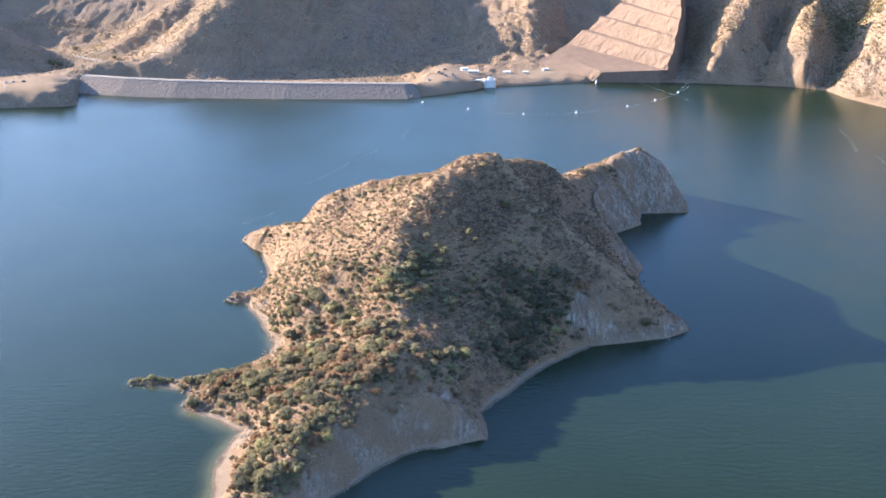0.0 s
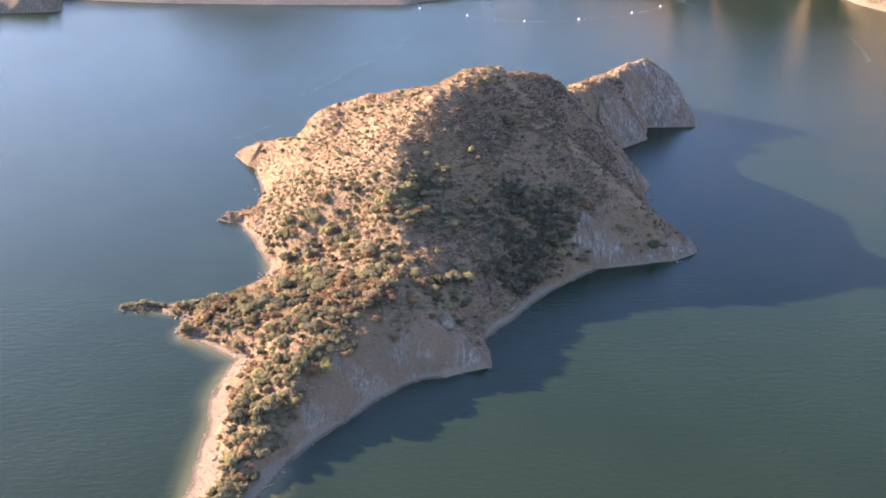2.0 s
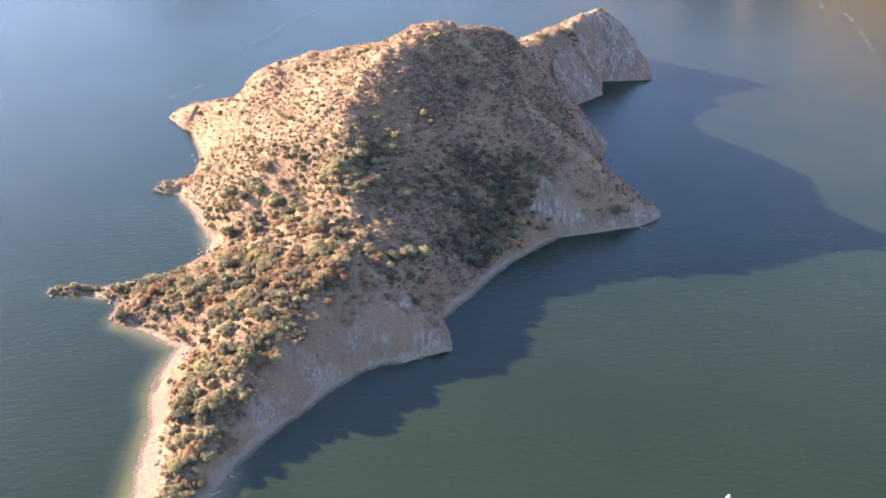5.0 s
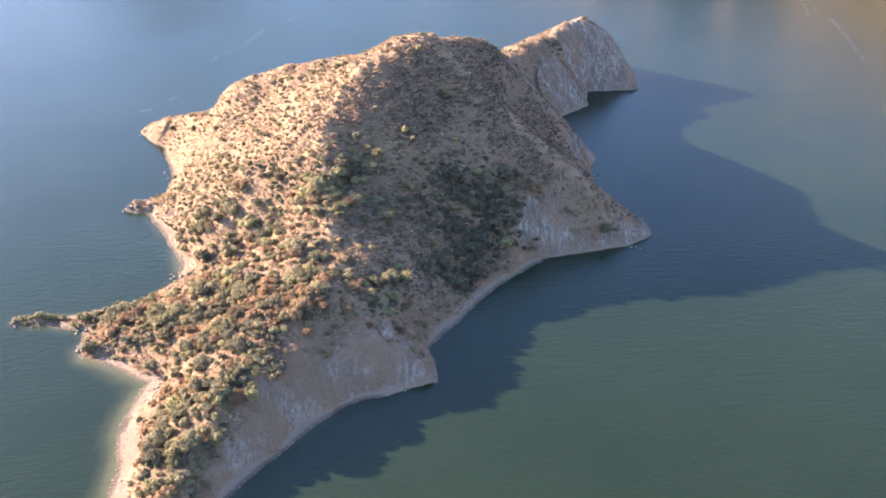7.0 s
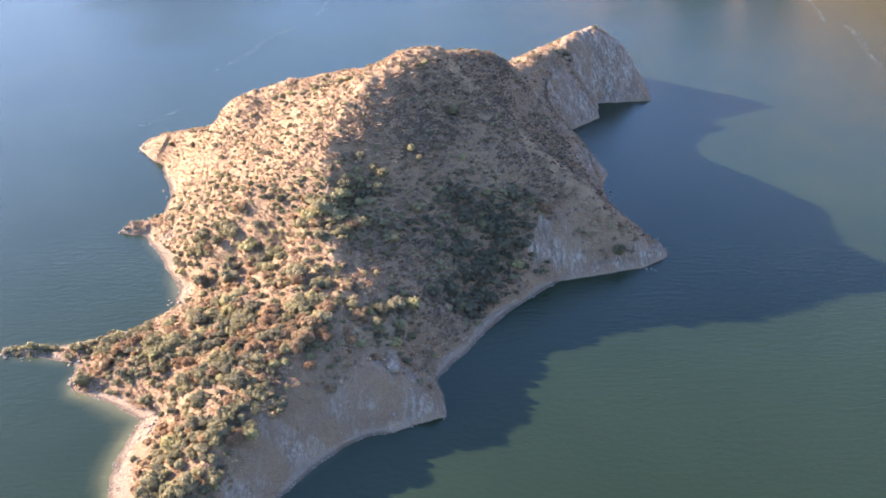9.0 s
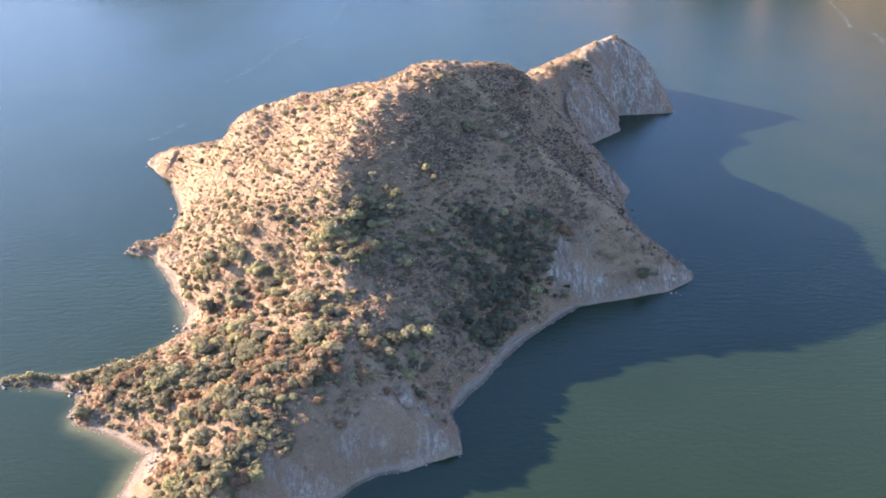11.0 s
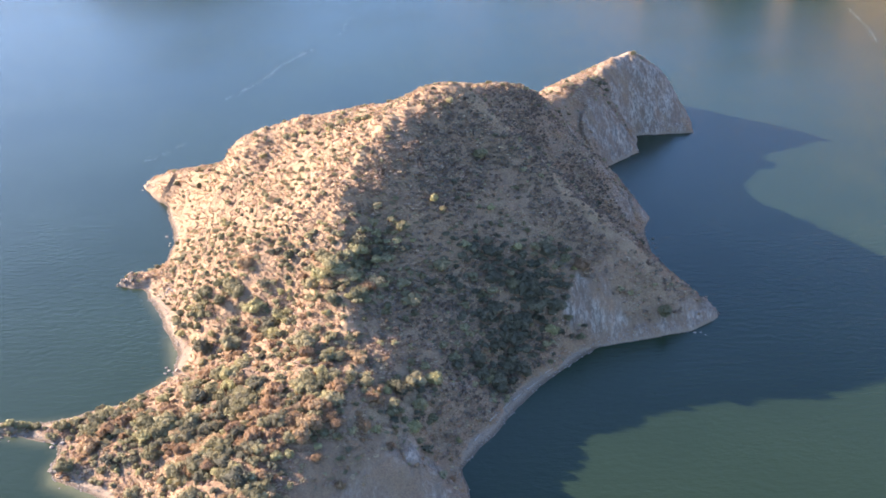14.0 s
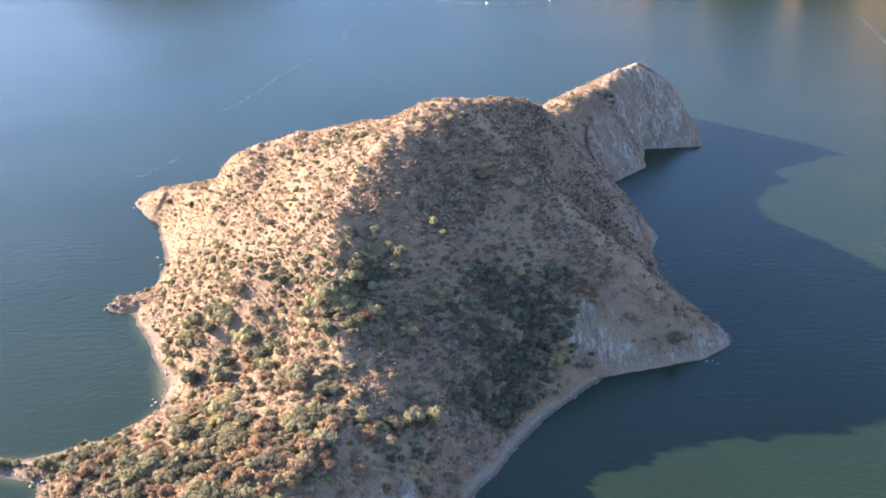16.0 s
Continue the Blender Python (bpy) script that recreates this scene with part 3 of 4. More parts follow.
shoal_reach = 1.5 + near(wq, [(-92, 250, 45, 7), (-92, 300, 35, 6.5), (-92, 340, 22, 6.5), (-95, 365, 16, 8), (-105, 377, 16, 5), (-85, 448, 20, 4), (-95, 485, 16, 3), (-58, 255, 30, 12), (-50, 280, 16, 9), (-125, 400, 18, 3), (-20, 337, 30, 1.5)])
shallow = np.where(inside(SHORE2, wq), 1, np.clip(1 - wet / shoal_reach, 0, 1)) * np.clip((shoal_reach - 1.7) / 4, 0, 1) * wide
tagged(sheet("water", WX, WY, np.zeros(len(wq)), WATER, {"shallow": shallow}), "calm blue-green lake water with fine ripples", "water", kind="structure")

# ---- helpers for things ----


def part(name, me, parent, label=""):
    ob = new(name, me)
    ob.parent = parent
    return tagged(ob, label)


def bm_mesh(name, bm, mat, smooth=False):
    me = bpy.data.meshes.new(name)
    bm.to_mesh(me)
    bm.free()
    me.materials.append(mat)
    me.polygons.foreach_set("use_smooth", np.full(len(me.polygons), smooth))
    return me


def box(bm, size, at=(0, 0, 0), turn=0.0, bevel=0.0):
    g = bmesh.ops.create_cube(bm, size=1.0, matrix=Matrix.Translation(at) @ Matrix.Rotation(turn, 4, "Z") @ Matrix.Diagonal((*size, 1)))
    if bevel:
        bmesh.ops.bevel(bm, geom=list({e for v in g["verts"] for e in v.link_edges}), offset=bevel, segments=2, affect="EDGES")
    return g["verts"]


def rod(bm, a, b, r0, r1, sides=6):
    a, b = Vector(a), Vector(b)
    m = Matrix.Translation((a + b) / 2) @ (b - a).to_track_quat("Z", "Y").to_matrix().to_4x4()
    bmesh.ops.create_cone(bm, cap_ends=True, segments=sides, radius1=r0, radius2=r1, depth=(b - a).length, matrix=m)


def thing(name, label, category, at, turn=0.0, group="", size=1.0):
    e = new(name)
    e.empty_display_size = 0.5
    e.matrix_world = Matrix.Translation(at) @ Matrix.Rotation(turn, 4, "Z") @ Matrix.Scale(size, 4)
    return tagged(e, label, category, group)


rng = np.random.default_rng(7)
ico = bmesh.new()
bmesh.ops.create_icosphere(ico, subdivisions=1, radius=1)
ICO_V, ICO_F = np.array([v.co[:] for v in ico.verts]), np.array([[v.index for v in f.verts] for f in ico.faces])
ico.free()
ico = bmesh.new()
bmesh.ops.create_icosphere(ico, subdivisions=2, radius=1)
ICO2_V, ICO2_F = np.array([v.co[:] for v in ico.verts]), np.array([[v.index for v in f.verts] for f in ico.faces])
ico.free()


def crown(rng, leaves, leaf, lobes=7, tall=0.75, core=True):
    """Clumps of leaves over several lobes round a dark core; about 1 m in radius, from the ground up."""
    ang, rad = rng.uniform(0, 6.283, lobes), rng.uniform(0.1, 0.62, lobes)
    cen = np.c_[np.cos(ang) * rad, np.sin(ang) * rad, rng.uniform(0.25, 0.75, lobes) * tall]
    size = rng.uniform(0.3, 0.5, lobes)
    k = rng.integers(0, lobes, leaves)
    n = rng.normal(size=(leaves, 3))
    n[:, 2] = np.abs(n[:, 2]) * 0.9 - 0.25
    n /= np.linalg.norm(n, axis=1)[:, None]
    p = cen[k] + n * size[k, None] * rng.uniform(0.8, 1.12, leaves)[:, None]
    p[:, 2] = np.maximum(p[:, 2], 0.03)
    face = n + rng.normal(size=(leaves, 3)) * 0.55
    face /= np.linalg.norm(face, axis=1)[:, None]
    a = np.cross(face, rng.normal(size=(leaves, 3)))
    a /= np.linalg.norm(a, axis=1)[:, None]
    b = np.cross(face, a)
    s = leaf * rng.uniform(0.6, 1.4, leaves)[:, None]
    v = np.stack([p - a * s, p - b * s * 0.7, p + a * s + face * s * 0.3, p + b * s * 0.7], 1).reshape(-1, 3)
    i = np.arange(leaves)[:, None] * 4
    f = np.r_[np.c_[i, i + 1, i + 2], np.c_[i, i + 2, i + 3]]
    if core:
        for j in range(lobes):
            f = np.r_[f, ICO_F + len(v)]
            v = np.r_[v, cen[j] + ICO_V * size[j] * 0.8 * (1 + 0.2 * rng.normal(size=(len(ICO_V), 1)))]
    return v, f


def mass(name, mat, shapes, places, sizes, heights, rng):
    """Many bushes joined in one mesh, each with a tone of its own."""
    V, F, tone, at = [], [], [], 0
    for p, s, h in zip(places, sizes, heights):
        v, f = shapes[rng.integers(len(shapes))]
        c, d = math.cos(a := rng.uniform(0, 6.283)), math.sin(a)
        w = np.c_[(v[:, 0] * c - v[:, 1] * d) * s, (v[:, 0] * d + v[:, 1] * c) * s, v[:, 2] * h] + p
        V.append(w)
        F.append(f + at)
        tone.append(np.full(len(w), rng.random()))
        at += len(w)
    return new(name, mesh_of(name, np.concatenate(V), np.concatenate(F), mat, {"tone": np.concatenate(tone)}))


def spread(rng, count, weight, gap, lo=(-150, 185), hi=(185, 735)):
    """Places drawn by a weight over the plan, kept apart by their own gap."""
    kept, cells, tries = [], {}, 0
    while len(kept) < count and tries < 60:
        tries += 1
        q = np.c_[rng.uniform(lo[0], hi[0], 6000), rng.uniform(lo[1], hi[1], 6000)]
        q = q[rng.random(6000) < weight(q)]
        for x, y in q:
            g = gap * rng.uniform(0.7, 1.3)
            i, j = int(x // gap), int(y // gap)
            if all((x - a) ** 2 + (y - b) ** 2 > g * g for u in (-1, 0, 1) for w in (-1, 0, 1) for a, b in cells.get((i + u, j + w), ())):
                cells.setdefault((i, j), []).append((x, y))
                kept.append((x, y))
    return np.array(kept[:count])


# ---- plants of the island ----
THICKETS = [(-78, 262, 9, 0.6), (-73, 283, 8, 0.8), (-69, 300, 9, 1), (-64, 320, 11, 1), (-58, 340, 13, 1), (-45, 362, 15, 1), (-60, 372, 14, 1), (-76, 392, 13, 1), (-96, 404, 10, 1), (-30, 380, 14, 0.9), (-50, 395, 15, 0.9), (-28, 402, 13, 0.9),
            (-62, 415, 14, 0.6), (-38, 425, 14, 0.5), (-76, 462, 11, 1), (-82, 480, 8, 1), (-66, 472, 11, 0.7), (-20, 448, 12, 0.9), (-10, 462, 9, 0.9), (-55, 442, 14, 0.5), (-36, 456, 13, 0.5), (-70, 500, 14, 0.6), (-60, 486, 12, 0.6), (-48, 474, 12, 0.5), (-84, 512, 10, 0.35), (-58, 535, 16, 0.25), (-85, 575, 12, 0.25), (-30, 500, 16, 0.25), (38, 438, 12, 1), (48, 452, 13, 1), (30, 424, 9, 0.8),
            (57, 462, 9, 0.7), (28, 458, 13, 0.5), (40, 475, 12, 0.3), (88, 516, 6, 0.9), (79, 528, 5, 0.7), (97, 508, 5, 0.8), (-8, 396, 8, 1), (-2, 390, 5, 0.9), (-133, 408, 5, 1.4), (-126, 407.5, 5, 1.6), (-80, 550, 4, 0.9), (-46, 524, 6, 0.6), (-27, 540, 6, 0.6), (-8, 535, 6, 0.6), (60, 578, 8, 0.3), (132, 684, 6, 0.3), (112, 655, 6, 0.6)]
BARE = [(-20, 348, 13, 1), (-4, 360, 13, 1), (8, 358, 12, 1), (-36, 333, 10, 1), (-48, 313, 8, 1), (-57, 293, 7, 1), (-62, 270, 8, 1), (76, 452, 9, 1), (92, 450, 6, 0.8), (108, 455, 6, 0.8), (119, 462, 6, 0.8), (140, 660, 30, 1), (118, 618, 22, 1)]


CREASED = [(111, 655, 4, 1), (115, 651, 4, 1), (119, 648, 4, 1), (122, 645, 3.5, 1), (125, 643, 3, 0.8), (104, 652, 5, 0.5), (95, 641, 6, 0.5), (134, 686, 5, 0.6)]


def open_land(q):
    return (pick(IDG, q) > 1.6 + near(q, BEACHES) * 0.8 - 1.9 * near(q, [(-131, 408, 8, 1)])) * np.clip(1 - 1.6 * near(q, BARE) + 2 * near(q, CREASED), 0, 1) * np.clip(1.3 - 1.4 * pick(IRG, q), 0, 1)


def shrub_weight(q):
    shade = ((q[:, 0] > -12) & (q[:, 1] > 405)) * 1.0
    return np.clip(np.maximum(near(q, THICKETS), near(q, CREASED)) * (0.85 + 1.5 * wobble(q, 11, 3, 45)) + 0.035 - 0.02 * shade + wobble(q, 30, 3, 41) * 0.1, 0, 1) * open_land(q)


SHRUBS = spread(rng, 2400, shrub_weight, 2.2)
r_shrub = 0.9 + rng.gamma(1.8, 0.5, len(SHRUBS)) + 1.0 * near(SHRUBS, THICKETS)
r_shrub = np.clip(r_shrub, 0.9, 4.2) * np.clip(0.62 + (0.4 * (SHRUBS[:, 1] < 470)), 0, 1)
r_shrub = np.where(near(SHRUBS, [(-132, 408, 16, 1)]) > 0.3, np.minimum(r_shrub, rng.uniform(0.8, 1.5, len(SHRUBS))), r_shrub)
z_shrub = pick(IZG, SHRUBS)
west_low = near(SHRUBS, [(-70, 340, 60, 1), (-70, 400, 45, 1), (-40, 390, 35, 1)])
is_rust = rng.random(len(SHRUBS)) < 0.02 + (0.40 + 1.1 * wobble(SHRUBS, 14, 2, 47)) * west_low * (SHRUBS[:, 0] < -5)
# Bushes in the shaded bowl and gully mostly take leaves darkened for shade
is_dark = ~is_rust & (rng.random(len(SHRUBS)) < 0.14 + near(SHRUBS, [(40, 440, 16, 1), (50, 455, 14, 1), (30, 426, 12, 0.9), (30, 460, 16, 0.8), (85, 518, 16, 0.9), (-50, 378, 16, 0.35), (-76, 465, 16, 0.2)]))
leafy = [crown(rng, 800, 0.075, 12, 0.85) for _ in range(6)]
loose = [crown(rng, 150, 0.15, 7, 0.75) for _ in range(6)]
tuft = [crown(rng, 20, 0.33, 4, 0.7, False) for _ in range(8)]


def limbs(rng):
    bm = bmesh.new()
    for _ in range(4):
        a = rng.uniform(0, 6.283)
        k = Vector((math.cos(a) * 0.16, math.sin(a) * 0.16, 0.26))
        rod(bm, (0, 0, -0.12), k, 0.07, 0.05)
        rod(bm, k, k + Vector((math.cos(a + 0.4) * 0.3, math.sin(a + 0.4) * 0.3, 0.32)), 0.05, 0.02)
    return bm


trunk_mesh = bm_mesh("trunk", limbs(rng), BARK)
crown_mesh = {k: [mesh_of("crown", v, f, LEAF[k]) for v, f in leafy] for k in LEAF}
near_rank = np.argsort(-(r_shrub - 0.012 * np.maximum(SHRUBS[:, 1] - 400, 0)))
single = np.zeros(len(SHRUBS), bool)
SORT = np.where(is_rust, "rust", np.where(is_dark, "dark", "green"))
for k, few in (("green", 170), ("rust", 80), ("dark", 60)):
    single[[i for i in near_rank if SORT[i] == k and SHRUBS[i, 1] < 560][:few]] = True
LABELS = {"dark": ("dark grey-green scrub oak, shade of the bowl put into its leaf colour", "dark scrub oaks on the island"), "green": ("evergreen shrub with olive-green leaves on the dry slope", "evergreen shrubs on the island"), "rust": ("rust-brown half-dry shrub growing among the green ones", "rust-brown shrubs on the island")}
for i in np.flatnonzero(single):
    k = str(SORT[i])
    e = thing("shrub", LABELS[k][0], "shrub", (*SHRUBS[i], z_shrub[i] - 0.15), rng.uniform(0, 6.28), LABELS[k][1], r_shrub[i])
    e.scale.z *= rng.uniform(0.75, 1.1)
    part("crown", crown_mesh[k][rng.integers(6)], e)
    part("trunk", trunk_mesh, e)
# Low yellow-green bushes along the tip of the spit
for k in range(11):
    x, y = -138.5 + 1.75 * k, 408.2 + rng.uniform(-0.9, 0.9)
    at = np.array([[x, y]])
    if pick(IDG, at)[0] > 0.4:
        e = thing("shrub", "low yellow-green shrub on the rocky spit by the water", "shrub", (x, y, pick(IZG, at)[0] - 0.15), rng.uniform(0, 6.28), "low shrubs on the spit", rng.uniform(1.2, 2.0))
        part("crown", crown_mesh["green"][rng.integers(6)], e)
        part("trunk", trunk_mesh, e)
for k, text in (("green", "scattered olive-green chaparral bushes on the hill"), ("rust", "scattered rust-brown bushes on the hill"), ("dark", "dense dark scrub oak bushes with shade put into their leaf colour")):
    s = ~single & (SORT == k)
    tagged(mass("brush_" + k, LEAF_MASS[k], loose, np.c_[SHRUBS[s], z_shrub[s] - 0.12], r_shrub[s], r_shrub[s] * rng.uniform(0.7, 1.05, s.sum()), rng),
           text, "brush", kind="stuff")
# The shaded side of the hill: sage darkened for shade replaces most pale tufts
SHADED_SLOPES = [(100, 468, 14, 0.8), (30, 465, 42, 1), (18, 428, 25, 1), (45, 500, 36, 1), (72, 490, 26, 1), (66, 540, 24, 1)]
low_mat = [crown(rng, 15, 0.42, 4, 0.6, False) for _ in range(8)]
LOW = spread(rng, 19000, lambda q: np.clip(0.6 + wobble(q, 8, 4, 43) * 1.7, 0.08, 1) * open_land(q) * (1 - 0.75 * pick(ICG, q)) * (1 - 0.7 * near(q, SHADED_SLOPES)), 1.0)
pickone = rng.random(len(LOW)) + wobble(LOW, 20, 3, 44) * 0.5
for k, lo, hi, text in (("straw", -9, 0.42, "low straw-coloured sage and dry grass tufts"), ("buck", 0.42, 0.78, "low purple-brown dry buckwheat mats"), ("rust", 0.78, 0.97, "low reddish buckwheat tufts"), ("green", 0.97, 9, "low grey-green sage tufts")):
    p = LOW[(pickone >= lo) & (pickone < hi)]
    s = rng.uniform(0.5, 1.35, len(p))
    tagged(mass("tufts_" + k, LEAF_MASS[k], low_mat, np.c_[p, pick(IZG, p) - 0.06], s, s * rng.uniform(0.35, 0.65, len(p)), rng), text, "brush", kind="stuff")

SAGE = spread(rng, 11000, lambda q: near(q, SHADED_SLOPES + [(88, 520, 10, 1), (58, 570, 14, 0.8), (100, 600, 12, 0.3), (112, 652, 6, 0.7)]) * np.clip(0.55 + wobble(q, 14, 4, 49) * 1.5, 0.05, 1) * (pick(IDG, q) > 5) * (1 - 0.8 * pick(ICG, q)) * np.clip(1.2 - 1.6 * pick(IRG, q), 0, 1), 0.95)
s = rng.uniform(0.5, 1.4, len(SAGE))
tagged(mass("sage_scrub", LEAF_MASS["sage"], low_mat, np.c_[SAGE, pick(IZG, SAGE) - 0.06], s, s * rng.uniform(0.6, 1.0, len(s)), rng), "dense grey-brown sage scrub on the shaded slope, shade put into its colour", "brush", kind="stuff")

# Small oaks that stand alone on the hill
oak_crown = [mesh_of("crown", *crown(rng, 520, 0.11, 10, 1.0), LEAF["green"]) for _ in range(2)]
bm = bmesh.new()
rod(bm, (0, 0, -0.3), (0.04, 0.02, 0.5), 0.12, 0.08, 8)
for a in (0.3, 2.2, 4.4):
    rod(bm, (0.04, 0.02, 0.45), (0.4 * math.cos(a), 0.4 * math.sin(a), 0.85), 0.07, 0.03)
oak_trunk = bm_mesh("trunk", bm, BARK)


def oak(x, y, z, r, label):
    e = thing("oak_tree", label, "tree", (x, y, z), rng.uniform(0, 6.28), "lone oaks", r)
    part("trunk", oak_trunk, e)
    part("crown", oak_crown[rng.integers(2)], e).location.z = 0.35


for x, y, r in ((43, 466.5, 2.4), (32.5, 504, 3.2), (13.5, 475, 2.2), (15.5, 471, 1.7), (21, 521, 2.2), (-9, 455, 2.6), (-4, 390.5, 2.6)):
    oak(x, y, float(pick(IZG, np.array([[x, y]]))[0]) - 0.1, r, "small round oak standing alone on the shaded slope")

# ---- stones and driftwood on the shores ----
boulder_mesh = []
for k, mat in enumerate((STONE, STONE, DARK_STONE, DARK_STONE)):
    v = ICO2_V * (1 + 0.28 * np.sin(ICO2_V @ rng.normal(size=(3, 3)) * 2.3).sum(1) / 2)[:, None]
    v = np.clip(v, -0.8, 0.85) * rng.uniform(0.75, 1.2, 3)
    v[:, 2] *= 0.7
    boulder_mesh.append(mesh_of("boulder", v, ICO2_F, mat))


def boulder(x, y, r, dark):
    z = float(pick(IZG, np.array([[x, y]]))[0])
    ob = new("boulder", boulder_mesh[rng.integers(2) + 2 * dark])
    ob.matrix_world = Matrix.Translation((x, y, max(z, -0.25) + r * 0.15)) @ Matrix.Rotation(rng.uniform(0, 6.28), 4, "Z") @ Matrix.Scale(r, 4)
    tagged(ob, "dark wet boulder at the waterline" if dark else "pale grey boulder on the shore", "rock", "boulders along the shore")


for x, y, spread_m, count, dark in ((-138, 405.5, 3, 7, 1), (-130, 404, 4, 6, 1), (-110, 386, 2.5, 7, 1), (-104, 381, 4, 6, 1), (-113, 398, 3, 5, 0), (-113, 502, 3, 7, 1), (-122, 597, 3.5, 7, 1), (-99, 540, 5, 5, 0), (122, 464, 2.5, 6, 1),
                                    (110, 455, 6, 6, 0), (17, 358, 2, 5, 1), (2, 354, 7, 5, 0), (109, 527, 5, 8, 1), (-84, 438, 3, 5, 0), (-78, 362, 5, 10, 0), (-75, 357, 4, 6, 0), (-92, 489, 2.5, 5, 0), (128, 628, 3, 4, 0), (-62, 278, 4, 6, 0), (-54, 293, 3, 5, 0)):
    for _ in range(count):
        boulder(x + rng.normal() * spread_m * 0.5, y + rng.normal() * spread_m * 0.5, rng.uniform(0.3, 0.85), dark)

PEBBLE = spread(rng, 3600, lambda q: ((pick(IDG, q) > -0.3) & (pick(IDG, q) < 4.5 + 0 * q[:, 0])) * np.clip(0.9 - pick(IDG, q) * 0.16, 0.1, 1), 0.5)
V = [np.c_[x, y, z] + ICO_V * s * np.array((1, 1, 0.6)) for (x, y), z, s in zip(PEBBLE, np.maximum(pick(IZG, PEBBLE), -0.05), rng.uniform(0.12, 0.42, len(PEBBLE)))]
F = (ICO_F[None] + (np.arange(len(V)) * len(ICO_V))[:, None, None]).reshape(-1, 3)
tagged(new("shore_stones", mesh_of("shore_stones", np.concatenate(V), F, STONE)), "loose grey stones and cobbles along the waterline", "stones", kind="stuff")


def driftwood(x, y, length, turn):
    bm = bmesh.new()
    p = Vector((-length / 2, 0, 0))
    for k in range(4):
        n = p + Vector((length / 4, rng.uniform(-0.15, 0.15), rng.uniform(-0.04, 0.06)))
        rod(bm, p, n, 0.22 - 0.04 * k, 0.18 - 0.04 * k, 7)
        p = n
    rod(bm, (length * 0.1, 0, 0), (length * 0.3, 0.7, 0.35), 0.09, 0.03)
    ob = new("driftwood_log", bm_mesh("driftwood_log", bm, DRIFT))
    z = float(pick(IZG, np.array([[x, y]]))[0])
    ob.matrix_world = pose(x, y, z + 0.16, 0, 0, turn)
    tagged(ob, "bleached driftwood log lying on the beach", "driftwood", "driftwood logs")


for x, y, length, turn in ((29, 402.5, 6, 52), (33, 408.5, 7, 50), (38, 414.5, 5, 47), (44, 421, 6.5, 45), (51, 428.5, 4, 40), (22.5, 393.5, 4, 55), (-78, 366, 3, 20), (-79, 357, 4, 80), (-90, 449, 3, 70), (-84, 456, 4, 100), (-88, 470, 4, 105), (-58, 286, 4, 30), (-63, 276, 3.5, -20), (-76, 318, 3, 75), (-78, 300, 3, 60), (-80, 275, 3, 40)):
    driftwood(x, y, length, turn)

# ---- float line and buoys ----


def buoy(x, y, r, label, group=""):
    e = thing("buoy", label, "buoy", (x, y, 0), 0, group, r)
    bm = bmesh.new()
    bmesh.ops.create_uvsphere(bm, u_segments=14, v_segments=8, radius=1, matrix=Matrix.Diagonal((1, 1, 0.8, 1)))
    part("float", bm_mesh("float", bm, WHITE, True), e)
    bm = bmesh.new()
    bmesh.ops.create_cone(bm, cap_ends=True, segments=14, radius1=0.45, radius2=0.3, depth=0.9, matrix=Matrix.Translation((0, 0, 1.05)))
    part("post", bm_mesh("post", bm, WHITE), e)
    bm = bmesh.new()
    bmesh.ops.create_cone(bm, cap_ends=True, segments=14, radius1=0.52, radius2=0.52, depth=0.14, matrix=Matrix.Translation((0, 0, 0.72)))
    part("collar", bm_mesh("collar", bm, STEEL), e)


BOOM = [(-20, 1013), (25, 980.6), (77, 957), (128, 963.5), (181.5, 991.5), (214.5, 1021), (246.6, 1061)]
for x, y in BOOM:
    buoy(x, y, 1.25, "white boom buoy floating on the lake before the dam", "buoys of the float line")
buoy(94.4, 275.4, 0.85, "single white mooring buoy on open water")
V, at = [], 0
for a, b in zip(BOOM[1:] + [(270, 1117)], BOOM[2:] + [(271, 1118)]):
    a, b = Vector((*a, 0)), Vector((*b, 0))
    n = int((b - a).length / 2.6)
    side = Vector((a.y - b.y, b.x - a.x, 0)).normalized()
    for i in range(1, n):
        t = i / n
        p = a.lerp(b, t) - side * 4 * t * (1 - t) * (b - a).length * 0.06
        V.append(np.array(p) + ICO_V * np.array((0.24, 0.24, 0.16)))
for a, b in (((216, 1117), (250, 1016)), ((246.6, 1061), (256, 1085)), ((256, 1085), (270, 1117))):
    n = int(math.dist(a, b) / 1.1)
    for i in range(n):
        V.append(np.array((a[0] + (b[0] - a[0]) * i / n, a[1] + (b[1] - a[1]) * i / n, 0)) + ICO_V * np.array((0.2, 0.2, 0.12)))
F = (ICO_F[None] + (np.arange(len(V)) * len(ICO_V))[:, None, None]).reshape(-1, 3)
tagged(new("float_line", mesh_of("float_line", np.concatenate(V), F, WHITE)), "string of small white floats across the water", "float line", kind="stuff")

# Thin drifting foam lines
FOAM = plain("foam", (0.11, 0.135, 0.135), 0.6, vary=0.1)
V = []
